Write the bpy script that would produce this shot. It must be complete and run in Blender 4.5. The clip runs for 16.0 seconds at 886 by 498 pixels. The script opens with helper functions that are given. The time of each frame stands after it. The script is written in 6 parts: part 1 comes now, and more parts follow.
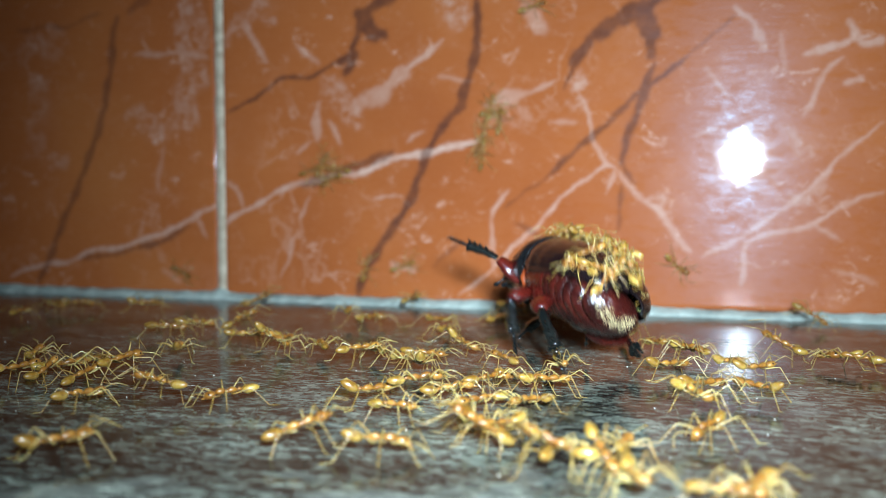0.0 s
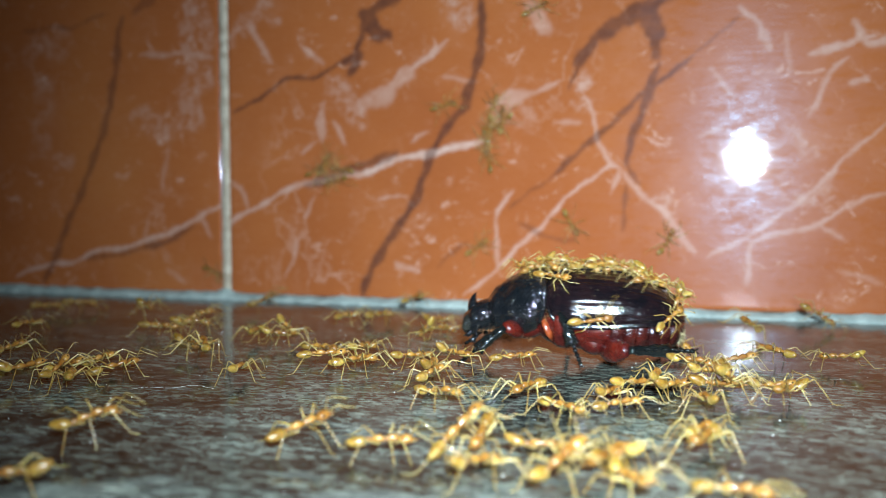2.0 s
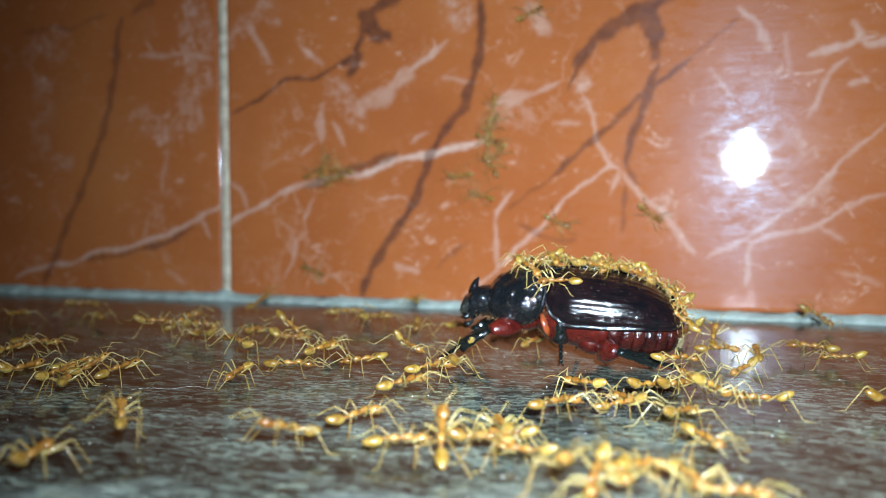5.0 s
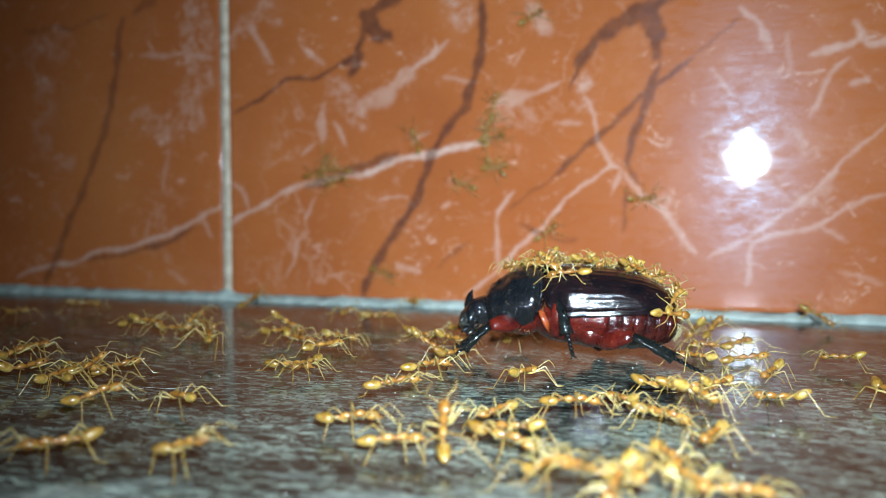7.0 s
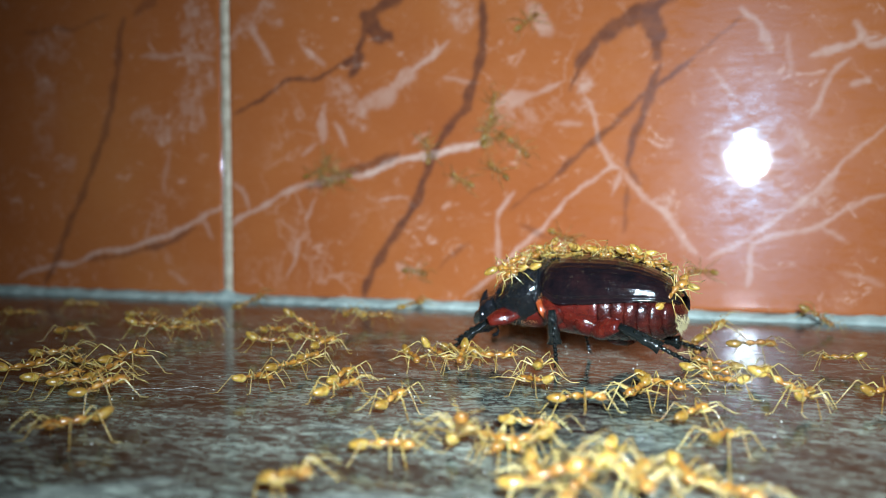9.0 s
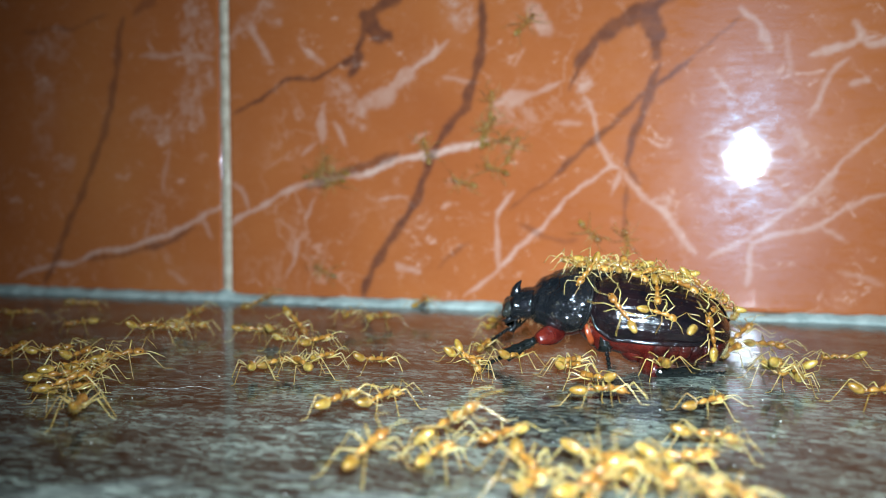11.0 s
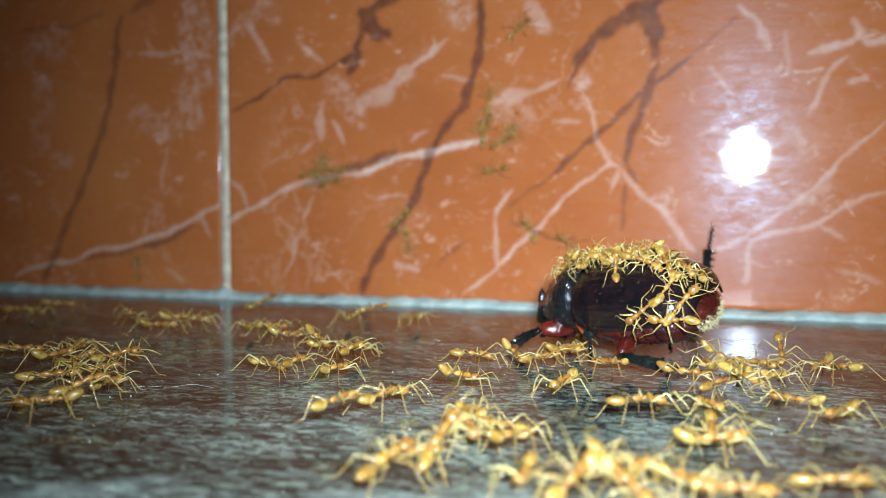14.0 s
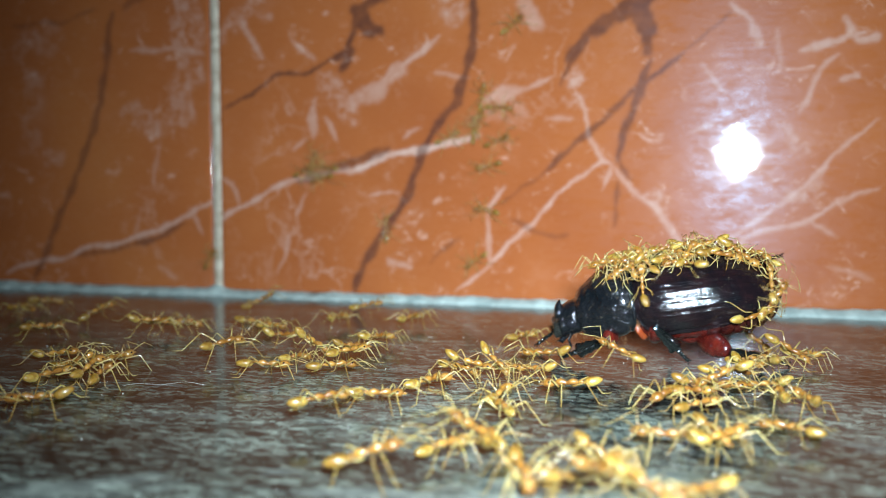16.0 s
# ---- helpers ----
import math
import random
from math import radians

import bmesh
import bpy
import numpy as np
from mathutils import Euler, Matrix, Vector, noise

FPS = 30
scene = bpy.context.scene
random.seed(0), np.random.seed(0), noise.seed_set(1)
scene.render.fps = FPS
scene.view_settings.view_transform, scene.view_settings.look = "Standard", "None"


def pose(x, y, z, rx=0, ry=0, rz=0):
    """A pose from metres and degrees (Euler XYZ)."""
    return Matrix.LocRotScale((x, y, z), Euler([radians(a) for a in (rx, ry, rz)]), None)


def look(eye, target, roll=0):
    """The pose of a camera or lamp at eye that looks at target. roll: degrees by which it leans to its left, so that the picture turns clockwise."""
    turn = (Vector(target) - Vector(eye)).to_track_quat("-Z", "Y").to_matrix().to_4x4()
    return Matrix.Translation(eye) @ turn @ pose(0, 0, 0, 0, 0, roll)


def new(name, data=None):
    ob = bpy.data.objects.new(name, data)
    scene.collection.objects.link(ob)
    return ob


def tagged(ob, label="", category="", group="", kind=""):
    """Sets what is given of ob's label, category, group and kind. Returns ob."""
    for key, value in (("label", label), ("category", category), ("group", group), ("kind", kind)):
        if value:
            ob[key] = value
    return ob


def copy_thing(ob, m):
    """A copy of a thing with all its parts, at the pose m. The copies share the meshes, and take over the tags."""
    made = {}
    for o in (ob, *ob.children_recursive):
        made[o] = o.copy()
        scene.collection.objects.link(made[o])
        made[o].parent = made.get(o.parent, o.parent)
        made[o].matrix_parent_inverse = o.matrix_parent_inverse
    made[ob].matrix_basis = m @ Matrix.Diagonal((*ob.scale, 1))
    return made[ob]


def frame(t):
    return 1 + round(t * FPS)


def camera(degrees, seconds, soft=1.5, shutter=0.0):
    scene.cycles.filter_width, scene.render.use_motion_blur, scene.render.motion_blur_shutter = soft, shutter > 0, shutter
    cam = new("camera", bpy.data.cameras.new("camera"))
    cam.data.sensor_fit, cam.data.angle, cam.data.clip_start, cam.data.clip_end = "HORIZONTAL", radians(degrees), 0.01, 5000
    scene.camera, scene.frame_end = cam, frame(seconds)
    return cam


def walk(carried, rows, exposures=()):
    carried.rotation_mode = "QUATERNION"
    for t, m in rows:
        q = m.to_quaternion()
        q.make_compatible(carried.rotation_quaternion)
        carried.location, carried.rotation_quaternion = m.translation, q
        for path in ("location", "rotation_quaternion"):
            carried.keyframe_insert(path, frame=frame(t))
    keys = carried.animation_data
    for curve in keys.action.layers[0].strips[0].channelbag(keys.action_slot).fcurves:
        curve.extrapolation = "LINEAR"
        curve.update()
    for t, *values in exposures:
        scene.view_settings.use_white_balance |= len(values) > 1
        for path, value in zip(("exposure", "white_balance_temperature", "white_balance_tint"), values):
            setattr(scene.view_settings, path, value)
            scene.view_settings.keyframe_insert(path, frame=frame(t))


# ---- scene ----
MM = 0.001


def aim(yaw, pitch, roll):
    """The camera's pose: it stands still in the hand and turns a little."""
    a, b = radians(yaw), radians(pitch)
    eye = Vector((0, CAMERA_Y, CAMERA_HEIGHT))
    return look(eye, eye + Vector((-math.sin(a) * math.cos(b), math.cos(a) * math.cos(b), math.sin(b))), roll)


# ---- camera ----
CAMERA_HEIGHT, CAMERA_Y = 0.03176, -0.245
PATH = [
    (0, aim(17.047, -3.425, -0.080)),
    (0.5, aim(17.163, -3.407, -0.080)),
    (1, aim(17.278, -3.407, -0.080)),
    (1.5, aim(17.327, -3.407, -0.080)),
    (3.5, aim(17.327, -3.407, -0.080)),
    (3.8, aim(17.295, -3.389, -0.080)),
    (4, aim(17.229, -3.354, -0.080)),
    (4.5, aim(17.262, -3.354, -0.080)),
    (6.5, aim(17.327, -3.361, -0.080)),
    (7, aim(17.367, -3.365, -0.080)),
    (7.5, aim(17.410, -3.319, -0.080)),
    (9, aim(17.403, -3.326, -0.080)),
    (11.5, aim(17.360, -3.354, -0.080)),
    (13, aim(17.360, -3.389, -0.080)),
    (13.5, aim(17.327, -3.435, -0.080)),
    (14, aim(17.278, -3.467, -0.080)),
    (15, aim(17.285, -3.488, -0.080)),
    (15.5, aim(17.255, -3.477, -0.080)),
    (15.7, aim(17.196, -3.495, -0.080)),
    (15.85, aim(17.031, -3.565, -0.080)),
    (16, aim(16.817, -3.653, -0.080)),
]
TORCH = (0.0097, -0.2450, 0.0505)
JOINT_X = -146.20
cam = camera(52.2, 16.0, soft=0.8, shutter=0.4)
cam.data.dof.use_dof = True
cam.data.dof.focus_distance = 0.153
cam.data.dof.aperture_fstop = 18.0
walk(cam, PATH, exposures=((0, -0.03), (9, -0.03), (11.5, 0.04), (16, 0.04)))

# ---- light: the phone's torch beside the lens, and a dim room ----
world = bpy.data.worlds.new("night")
world.use_nodes = True
world.node_tree.nodes["Background"].inputs[0].default_value = (0.55, 0.7, 1.0, 1)
world.node_tree.nodes["Background"].inputs[1].default_value = 0.01
scene.world = world
torch = bpy.data.lights.new("torch", "AREA")
torch.shape, torch.size = "SQUARE", 0.013
torch.energy = 0.262
torch.color = (0.775, 1.0, 1.20)
torch.spread = radians(87)
new("torch", torch).matrix_world = look(TORCH, (-0.043, 0.0, 0.007)) @ pose(0, 0, 0, 0, 0, 45)


# ---- materials ----
def material(name, base=(0.5, 0.5, 0.5), rough=0.5, **inputs):
    m = bpy.data.materials.new(name)
    m.use_nodes = True
    b = m.node_tree.nodes["Principled BSDF"]
    b.inputs["Base Color"].default_value = (*base, 1)
    b.inputs["Roughness"].default_value = rough
    for k, v in inputs.items():
        b.inputs[k.replace("_", " ")].default_value = v
    return m


class Nodes:
    """Short ways to wire a material."""

    def __init__(self, m):
        self.t = m.node_tree
        self.bsdf = self.t.nodes["Principled BSDF"]
        self.co = self.t.nodes.new("ShaderNodeTexCoord").outputs["Object"]

    def link(self, a, b):
        self.t.links.new(a, b)

    def stretch(self, sx, sy, sz, turn=0):
        n = self.t.nodes.new("ShaderNodeMapping")
        n.inputs["Scale"].default_value = (sx, sy, sz)
        n.inputs["Rotation"].default_value = (0, 0, radians(turn))
        self.link(self.co, n.inputs[0])
        return n.outputs[0]

    def noise(self, scale, detail=4, rough=0.55, co=None, distort=0.0):
        n = self.t.nodes.new("ShaderNodeTexNoise")
        n.inputs["Scale"].default_value, n.inputs["Detail"].default_value = scale, detail
        n.inputs["Roughness"].default_value, n.inputs["Distortion"].default_value = rough, distort
        self.link(co or self.co, n.inputs["Vector"])
        return n.outputs["Fac"]

    def voronoi(self, scale, feature="F1", co=None):
        n = self.t.nodes.new("ShaderNodeTexVoronoi")
        n.feature = feature
        n.inputs["Scale"].default_value = scale
        self.link(co or self.co, n.inputs["Vector"])
        return n.outputs["Distance"]

    def ramp(self, fac, *stops):
        n = self.t.nodes.new("ShaderNodeValToRGB")
        e = n.color_ramp.elements
        while len(e) < len(stops):
            e.new(0.5)
        for el, (p, c) in zip(e, stops):
            el.position = p
            el.color = (*c, 1) if isinstance(c, tuple) else (c, c, c, 1)
        self.link(fac, n.inputs[0])
        return n.outputs[0]

    def mix(self, fac, a, b, blend="MIX"):
        n = self.t.nodes.new("ShaderNodeMix")
        n.data_type, n.blend_type = "RGBA", blend
        for sock, v in ((n.inputs[0], fac), (n.inputs[6], a), (n.inputs[7], b)):
            if isinstance(v, bpy.types.NodeSocket):
                self.link(v, sock)
            elif isinstance(v, tuple):
                sock.default_value = (*v, 1)
            else:
                sock.default_value = v
        return n.outputs[2]

    def math(self, op, a, b=0.5):
        n = self.t.nodes.new("ShaderNodeMath")
        n.operation = op
        for sock, v in zip(n.inputs, (a, b)):
            if isinstance(v, bpy.types.NodeSocket):
                self.link(v, sock)
            else:
                sock.default_value = v
        return n.outputs[0]

    def attribute(self, name):
        n = self.t.nodes.new("ShaderNodeAttribute")
        n.attribute_name = name
        return n.outputs["Fac"]

    def random(self):
        return self.t.nodes.new("ShaderNodeObjectInfo").outputs["Random"]

    def color(self, sock):
        self.link(sock, self.bsdf.inputs["Base Color"])

    def rough(self, sock):
        self.link(sock, self.bsdf.inputs["Roughness"])

    def bump(self, height, strength, distance, socket="Normal"):
        n = self.t.nodes.new("ShaderNodeBump")
        n.inputs["Strength"].default_value, n.inputs["Distance"].default_value = strength, distance
        self.link(height, n.inputs["Height"])
        self.link(n.outputs[0], self.bsdf.inputs[socket])


def tile_material():
    m = material("glazed_marble_tile", rough=0.3, Coat_Weight=0.4, Coat_Roughness=0.045, Specular_IOR_Level=0.145)
    n = Nodes(m)
    # bluish gloss tint stands in for the lens haze round the torch's reflection
    n.bsdf.inputs["Specular Tint"].default_value = (0.42, 0.74, 1.0, 1)
    n.bsdf.inputs["Anisotropic"].default_value = 0.6  # stretches the gloss up and down, for the torch glare's upright streak
    upright = n.t.nodes.new("ShaderNodeCombineXYZ")
    upright.inputs[2].default_value = 1.0
    n.link(upright.outputs[0], n.bsdf.inputs["Tangent"])
    ground = n.ramp(n.noise(14, 3), (0.3, (0.35, 0.092, 0.027)), (0.55, (0.425, 0.122, 0.035)), (0.75, (0.475, 0.150, 0.043)))
    cloud = n.ramp(n.noise(60, 6, 0.7, distort=0.4), (0.55, 0.0), (0.75, 0.55))
    ground = n.mix(n.math("MULTIPLY", cloud, 0.35), ground, (0.56, 0.25, 0.15))
    fleck = n.ramp(n.noise(150, 7, 0.85, co=n.stretch(1, 1, 1.35), distort=0.9), (0.565, 0.0), (0.65, 1.0))
    fleck = n.math("MULTIPLY", fleck, n.ramp(n.noise(34, 4), (0.42, 0.12), (0.58, 1.0)))
    thread = n.ramp(n.noise(48, 6, 0.6, distort=0.3), (0.478, 0.0), (0.497, 1.0), (0.516, 0.0))
    some = n.ramp(n.noise(22, 3), (0.50, 0.0), (0.66, 0.5))
    ground = n.mix(n.math("MULTIPLY", thread, some), ground, (0.58, 0.31, 0.21))
    ground = n.mix(n.math("MULTIPLY", fleck, 0.8), ground, (0.66, 0.38, 0.27))
    pale = n.math("MULTIPLY", n.attribute("pale"), n.ramp(n.noise(220, 5, 0.7), (0.25, 0.45), (0.6, 1.0)))
    ground = n.mix(n.math("MULTIPLY", pale, 0.9), ground, (0.64, 0.42, 0.33))
    net = n.ramp(n.noise(230, 8, 0.8, distort=0.25), (0.44, 0.0), (0.60, 1.0))
    ground = n.mix(n.math("MULTIPLY", n.attribute("wisp"), n.math("MULTIPLY", net, 0.75)), ground, (0.62, 0.40, 0.31))
    dark = n.math("MULTIPLY", n.attribute("dark"), n.ramp(n.noise(240, 4, 0.6), (0.3, 0.7), (0.6, 1.0)))
    n.color(n.mix(dark, ground, (0.085, 0.032, 0.024)))
    n.rough(n.ramp(n.noise(260, 8, 0.85, co=n.stretch(0.5, 1, 1.3)), (0.40, 0.18), (0.60, 0.42)))
    n.bump(n.noise(260, 5, 0.65, co=n.stretch(0.28, 1, 1.5)), 0.095, 0.0010)
    n.bump(n.noise(170, 4, 0.6, co=n.stretch(0.5, 1, 1.8)), 0.10, 0.0004, "Coat Normal")
    return m


def granite_material():
    m = material("polished_dark_granite", rough=0.1, Specular_IOR_Level=0.155)
    n = Nodes(m)
    wide = n.stretch(0.62, 1.15, 1.0, 8)
    base = n.ramp(n.noise(420, 8, 0.76, co=wide, distort=0.4), (0.42, (0.014, 0.014, 0.012)), (0.495, (0.048, 0.048, 0.041)),
                  (0.545, (0.135, 0.148, 0.122)), (0.62, (0.47, 0.51, 0.43)))
    patch = n.ramp(n.noise(42, 6, 0.62, co=wide), (0.44, 0.0), (0.60, 1.0))
    base = n.mix(1.0, base, n.ramp(patch, (0.0, (0.50, 0.49, 0.45)), (1.0, (1.0, 1.06, 1.0))), "MULTIPLY")
    base = n.mix(n.math("MULTIPLY", patch, 0.17), base, (0.26, 0.30, 0.25))
    grain = n.t.nodes.new("ShaderNodeTexVoronoi")
    grain.inputs["Scale"].default_value = 1150
    bend = n.t.nodes.new("ShaderNodeVectorMath")
    bend.operation = "MULTIPLY_ADD"
    wob = n.t.nodes.new("ShaderNodeTexNoise")
    wob.inputs["Scale"].default_value, wob.inputs["Detail"].default_value = 700, 4
    n.link(n.co, wob.inputs["Vector"])
    n.link(wob.outputs["Color"], bend.inputs[0])
    bend.inputs[1].default_value = (0.0026, 0.0026, 0.0026)
    n.link(wide, bend.inputs[2])
    n.link(bend.outputs[0], grain.inputs["Vector"])
    pick = n.t.nodes.new("ShaderNodeSeparateColor")
    n.link(grain.outputs["Color"], pick.inputs[0])
    tone = n.ramp(n.math("ADD", n.math("MULTIPLY", pick.outputs[0], 0.6), n.math("MULTIPLY", n.noise(120, 4, co=wide), 0.55)),
                  (0.44, (0.018, 0.018, 0.016)), (0.58, (0.060, 0.061, 0.053)), (0.68, (0.16, 0.175, 0.150)), (0.82, (0.42, 0.46, 0.39)))
    base = n.mix(0.5, base, n.mix(1.0, tone, n.ramp(patch, (0.0, (0.50, 0.49, 0.45)), (1.0, (1.0, 1.06, 1.0))), "MULTIPLY"))
    streak = n.ramp(n.noise(75, 4, 0.6, co=wide, distort=0.6), (0.56, 0.0), (0.66, 1.0))
    base = n.mix(n.math("MULTIPLY", streak, 0.22), base, (0.36, 0.42, 0.37))
    rust = n.ramp(n.noise(160, 3), (0.55, 0.0), (0.75, 1.0))
    base = n.mix(n.math("MULTIPLY", rust, 0.08), base, (0.12, 0.045, 0.028))
    dust = n.ramp(n.noise(1900, 3, 0.5), (0.70, 0.0), (0.74, 1.0))
    base = n.mix(n.math("MULTIPLY", dust, 0.7), base, (0.66, 0.68, 0.60))
    n.color(base)
    n.rough(n.ramp(n.noise(420, 5, 0.7), (0.35, 0.07), (0.75, 0.24)))
    n.bump(n.noise(500, 5, 0.6), 0.05, 0.0003)
    return m


def grout_material(name, a, b):
    m = material(name, rough=0.75)
    n = Nodes(m)
    n.color(n.ramp(n.noise(260, 5, 0.7), (0.3, a), (0.65, b)))
    n.bump(n.noise(900, 4, 0.7), 0.5, 0.0004)
    return m


def plain_material(name, a, b, scale, rough):
    m = material(name, rough=rough)
    n = Nodes(m)
    n.color(n.ramp(n.noise(scale, 5), (0.3, a), (0.7, b)))
    n.bump(n.noise(scale * 6, 4), 0.2, 0.002)
    return m


def shell_material(name, a, b, rough, lines=0.5, coat=0.6, lumps=0.15, fine=5, dust=0.22):
    """Hard insect shell with fine lengthwise lines and pits."""
    m = material(name, rough=rough, Coat_Weight=coat, Coat_Roughness=0.08, Specular_IOR_Level=0.5)
    n = Nodes(m)
    dirt = n.ramp(n.noise(1300, 5, 0.7), (0.60, 0.0), (0.70, 1.0))
    some = n.ramp(n.noise(170, 3), (0.45, 0.0), (0.62, dust))
    n.color(n.mix(n.math("MULTIPLY", dirt, some), n.ramp(n.noise(300, 5, 0.65), (0.35, a), (0.7, b)), (0.24, 0.18, 0.11)))
    streak = n.noise(1.0, 4, 0.6, co=n.stretch(110, 1050, 1050))
    pits = n.voronoi(1900)
    n.bump(n.math("ADD", n.math("MULTIPLY", streak, lines), n.math("MULTIPLY", n.math("ADD", n.math("MULTIPLY", pits, 0.35), n.math("ADD", n.noise(1000, fine, 0.65), n.math("MULTIPLY", n.noise(330, min(3, fine)), 2.2))), lumps)), 0.5, 0.0003)
    n.rough(n.ramp(n.noise(500, 5, 0.7), (0.35, rough * 0.8), (0.7, min(1.0, rough * 1.7))))
    return m


def ant_material(name, a, b, c, sub=0.15):
    """Clear amber cuticle; each ant a little lighter or darker."""
    m = material(name, rough=0.3, Coat_Weight=0.45, Coat_Roughness=0.12, Specular_IOR_Level=0.5)
    n = Nodes(m)
    col = n.ramp(n.noise(650, 5, 0.65), (0.38, a), (0.58, b))
    n.color(n.mix(n.math("MULTIPLY", n.random(), 0.65), col, c))
    n.bsdf.inputs["Subsurface Weight"].default_value = sub
    n.bsdf.inputs["Subsurface Radius"].default_value = (1.0, 0.6, 0.15)
    n.bsdf.inputs["Subsurface Scale"].default_value = 0.0006
    n.bump(n.noise(3500, 5, 0.7), 0.4, 0.00008)
    return m


TILE = tile_material()
GRANITE = granite_material()
GROUT = grout_material("joint_grout", (0.34, 0.24, 0.15), (0.70, 0.60, 0.45))
SEALANT = grout_material("pale_sealant", (0.28, 0.35, 0.315), (0.55, 0.63, 0.56))
PLASTER = plain_material("painted_plaster", (0.50, 0.47, 0.42), (0.60, 0.57, 0.52), 9, 0.8)
CEILING_PAINT = plain_material("ceiling_paint", (0.68, 0.67, 0.64), (0.74, 0.73, 0.70), 7, 0.85)
ELYTRON_SHELL = shell_material("dark_elytron_shell", (0.0035, 0.003, 0.004), (0.012, 0.005, 0.0055), 0.11, 1.4, 0.5, 0.5, 3)
BLACK_SHELL = shell_material("black_shell", (0.004, 0.005, 0.006), (0.009, 0.009, 0.010), 0.08, 0.1, 1.0, 2.4, 1.8, 0.7)
LEG_SHELL = shell_material("glossy_black_leg_shell", (0.003, 0.004, 0.004), (0.008, 0.009, 0.008), 0.06, 0.1, 1.0, 1.2, 1.0)
DUSTY_SHELL = shell_material("dusty_black_shell", (0.006, 0.006, 0.006), (0.045, 0.045, 0.034), 0.2, 0.2, 0.5, 3.0, 2, 0.9)
RED_SHELL = shell_material("red_brown_shell", (0.038, 0.0035, 0.003), (0.105, 0.010, 0.005), 0.2, 0.2, 0.6, 0.8)
BELLY_SHELL = shell_material("chestnut_belly_shell", (0.014, 0.0025, 0.0025), (0.060, 0.008, 0.005), 0.22, 0.3, 0.5, 1.2, 2)
TAN_SHELL = shell_material("orange_tan_shell", (0.20, 0.030, 0.008), (0.32, 0.07, 0.016), 0.25, 0.2, 0.5, 0.3)
HAIR = material("rusty_hair", (0.22, 0.10, 0.035), 0.5)
PALE_HAIR = material("pale_tail_hair", (0.46, 0.37, 0.19), 0.4)
EYE = material("dark_eye", (0.01, 0.01, 0.012), 0.08)
ANT_BODY = ant_material("amber_cuticle", (0.20, 0.078, 0.010), (0.43, 0.212, 0.042), (0.17, 0.054, 0.007), 0.3)
ANT_GASTER = ant_material("golden_gaster_cuticle", (0.245, 0.120, 0.013), (0.50, 0.325, 0.075), (0.18, 0.074, 0.008), 0.35)
ANT_LEG = ant_material("straw_leg_cuticle", (0.24, 0.130, 0.020), (0.55, 0.41, 0.16), (0.19, 0.088, 0.012), 0.35)
CRUMB = material("pale_crumb", (0.62, 0.58, 0.5), 0.7)


# ---- mesh helpers; sizes in millimetres ----
def mesh_of(name, bm, mat, smooth=True):
    bmesh.ops.recalc_face_normals(bm, faces=bm.faces)
    me = bpy.data.meshes.new(name)
    bm.to_mesh(me)
    bm.free()
    me.materials.append(mat)
    if smooth:
        me.shade_smooth()
    return me


def part(name, bm, mat, parent, label="", at=None, smooth=True):
    """Links a bmesh as one mesh object under a thing or a part."""
    ob = new(name, mesh_of(name, bm, mat, smooth))
    ob.parent = parent
    if at is not None:
        ob.matrix_basis = at
    return tagged(ob, label)


def rings(bm, loops):
    """Skins closed rings of points (mm) and closes the ends."""
    made = [[bm.verts.new((x * MM, y * MM, z * MM)) for x, y, z in loop] for loop in loops]
    for a, b in zip(made, made[1:]):
        for i in range(len(a)):
            bm.faces.new((a[i - 1], a[i], b[i], b[i - 1]))
    bm.faces.new(made[0])
    bm.faces.new(made[-1][::-1])


def tube(bm, pts, radii, sides=8, flat=1.0):
    """A tapered tube along points (mm)."""
    pts = [Vector(q) for q in pts]
    side = None
    loops = []
    for i, q in enumerate(pts):
        way = (pts[min(i + 1, len(pts) - 1)] - pts[max(i - 1, 0)]).normalized()
        if side is None:
            side = way.cross(Vector((0, 0, 1)) if abs(way.z) < 0.9 else Vector((0, 1, 0)))
        side = (side - way * side.dot(way)).normalized()
        up = side.cross(way)
        r = radii[i]
        loops.append([q + r * math.cos(2 * math.pi * k / sides) * side + r * flat * math.sin(2 * math.pi * k / sides) * up
                      for k in range(sides)])
    rings(bm, loops)


def egg(bm, centre, size, sides=12, steps=8, tail=1.0):
    """An egg along x: size = half length, half width, half height; tail below 1 narrows its rear."""
    cx, cy, cz = centre
    loops = []
    for i in range(steps + 1):
        a = math.pi * (0.02 + 0.96 * i / steps)
        u = -math.cos(a)
        s = math.sin(a) * (1 - (1 - tail) * (1 - u) / 2)
        loops.append([(cx + size[0] * u, cy + size[1] * s * math.cos(2 * math.pi * k / sides),
                       cz + size[2] * s * math.sin(2 * math.pi * k / sides)) for k in range(sides)])
    rings(bm, loops)


def spline(xs, ys, x):
    """Smooth curve through a few stations."""
    i = max(0, min(len(xs) - 2, int(np.searchsorted(xs, x)) - 1))
    m = np.gradient(np.array(ys, float), np.array(xs, float))
    h = xs[i + 1] - xs[i]
    t = (x - xs[i]) / h
    return ((2 * t ** 3 - 3 * t ** 2 + 1) * ys[i] + (t ** 3 - 2 * t ** 2 + t) * h * m[i]
            + (-2 * t ** 3 + 3 * t ** 2) * ys[i + 1] + (t ** 3 - t ** 2) * h * m[i + 1])


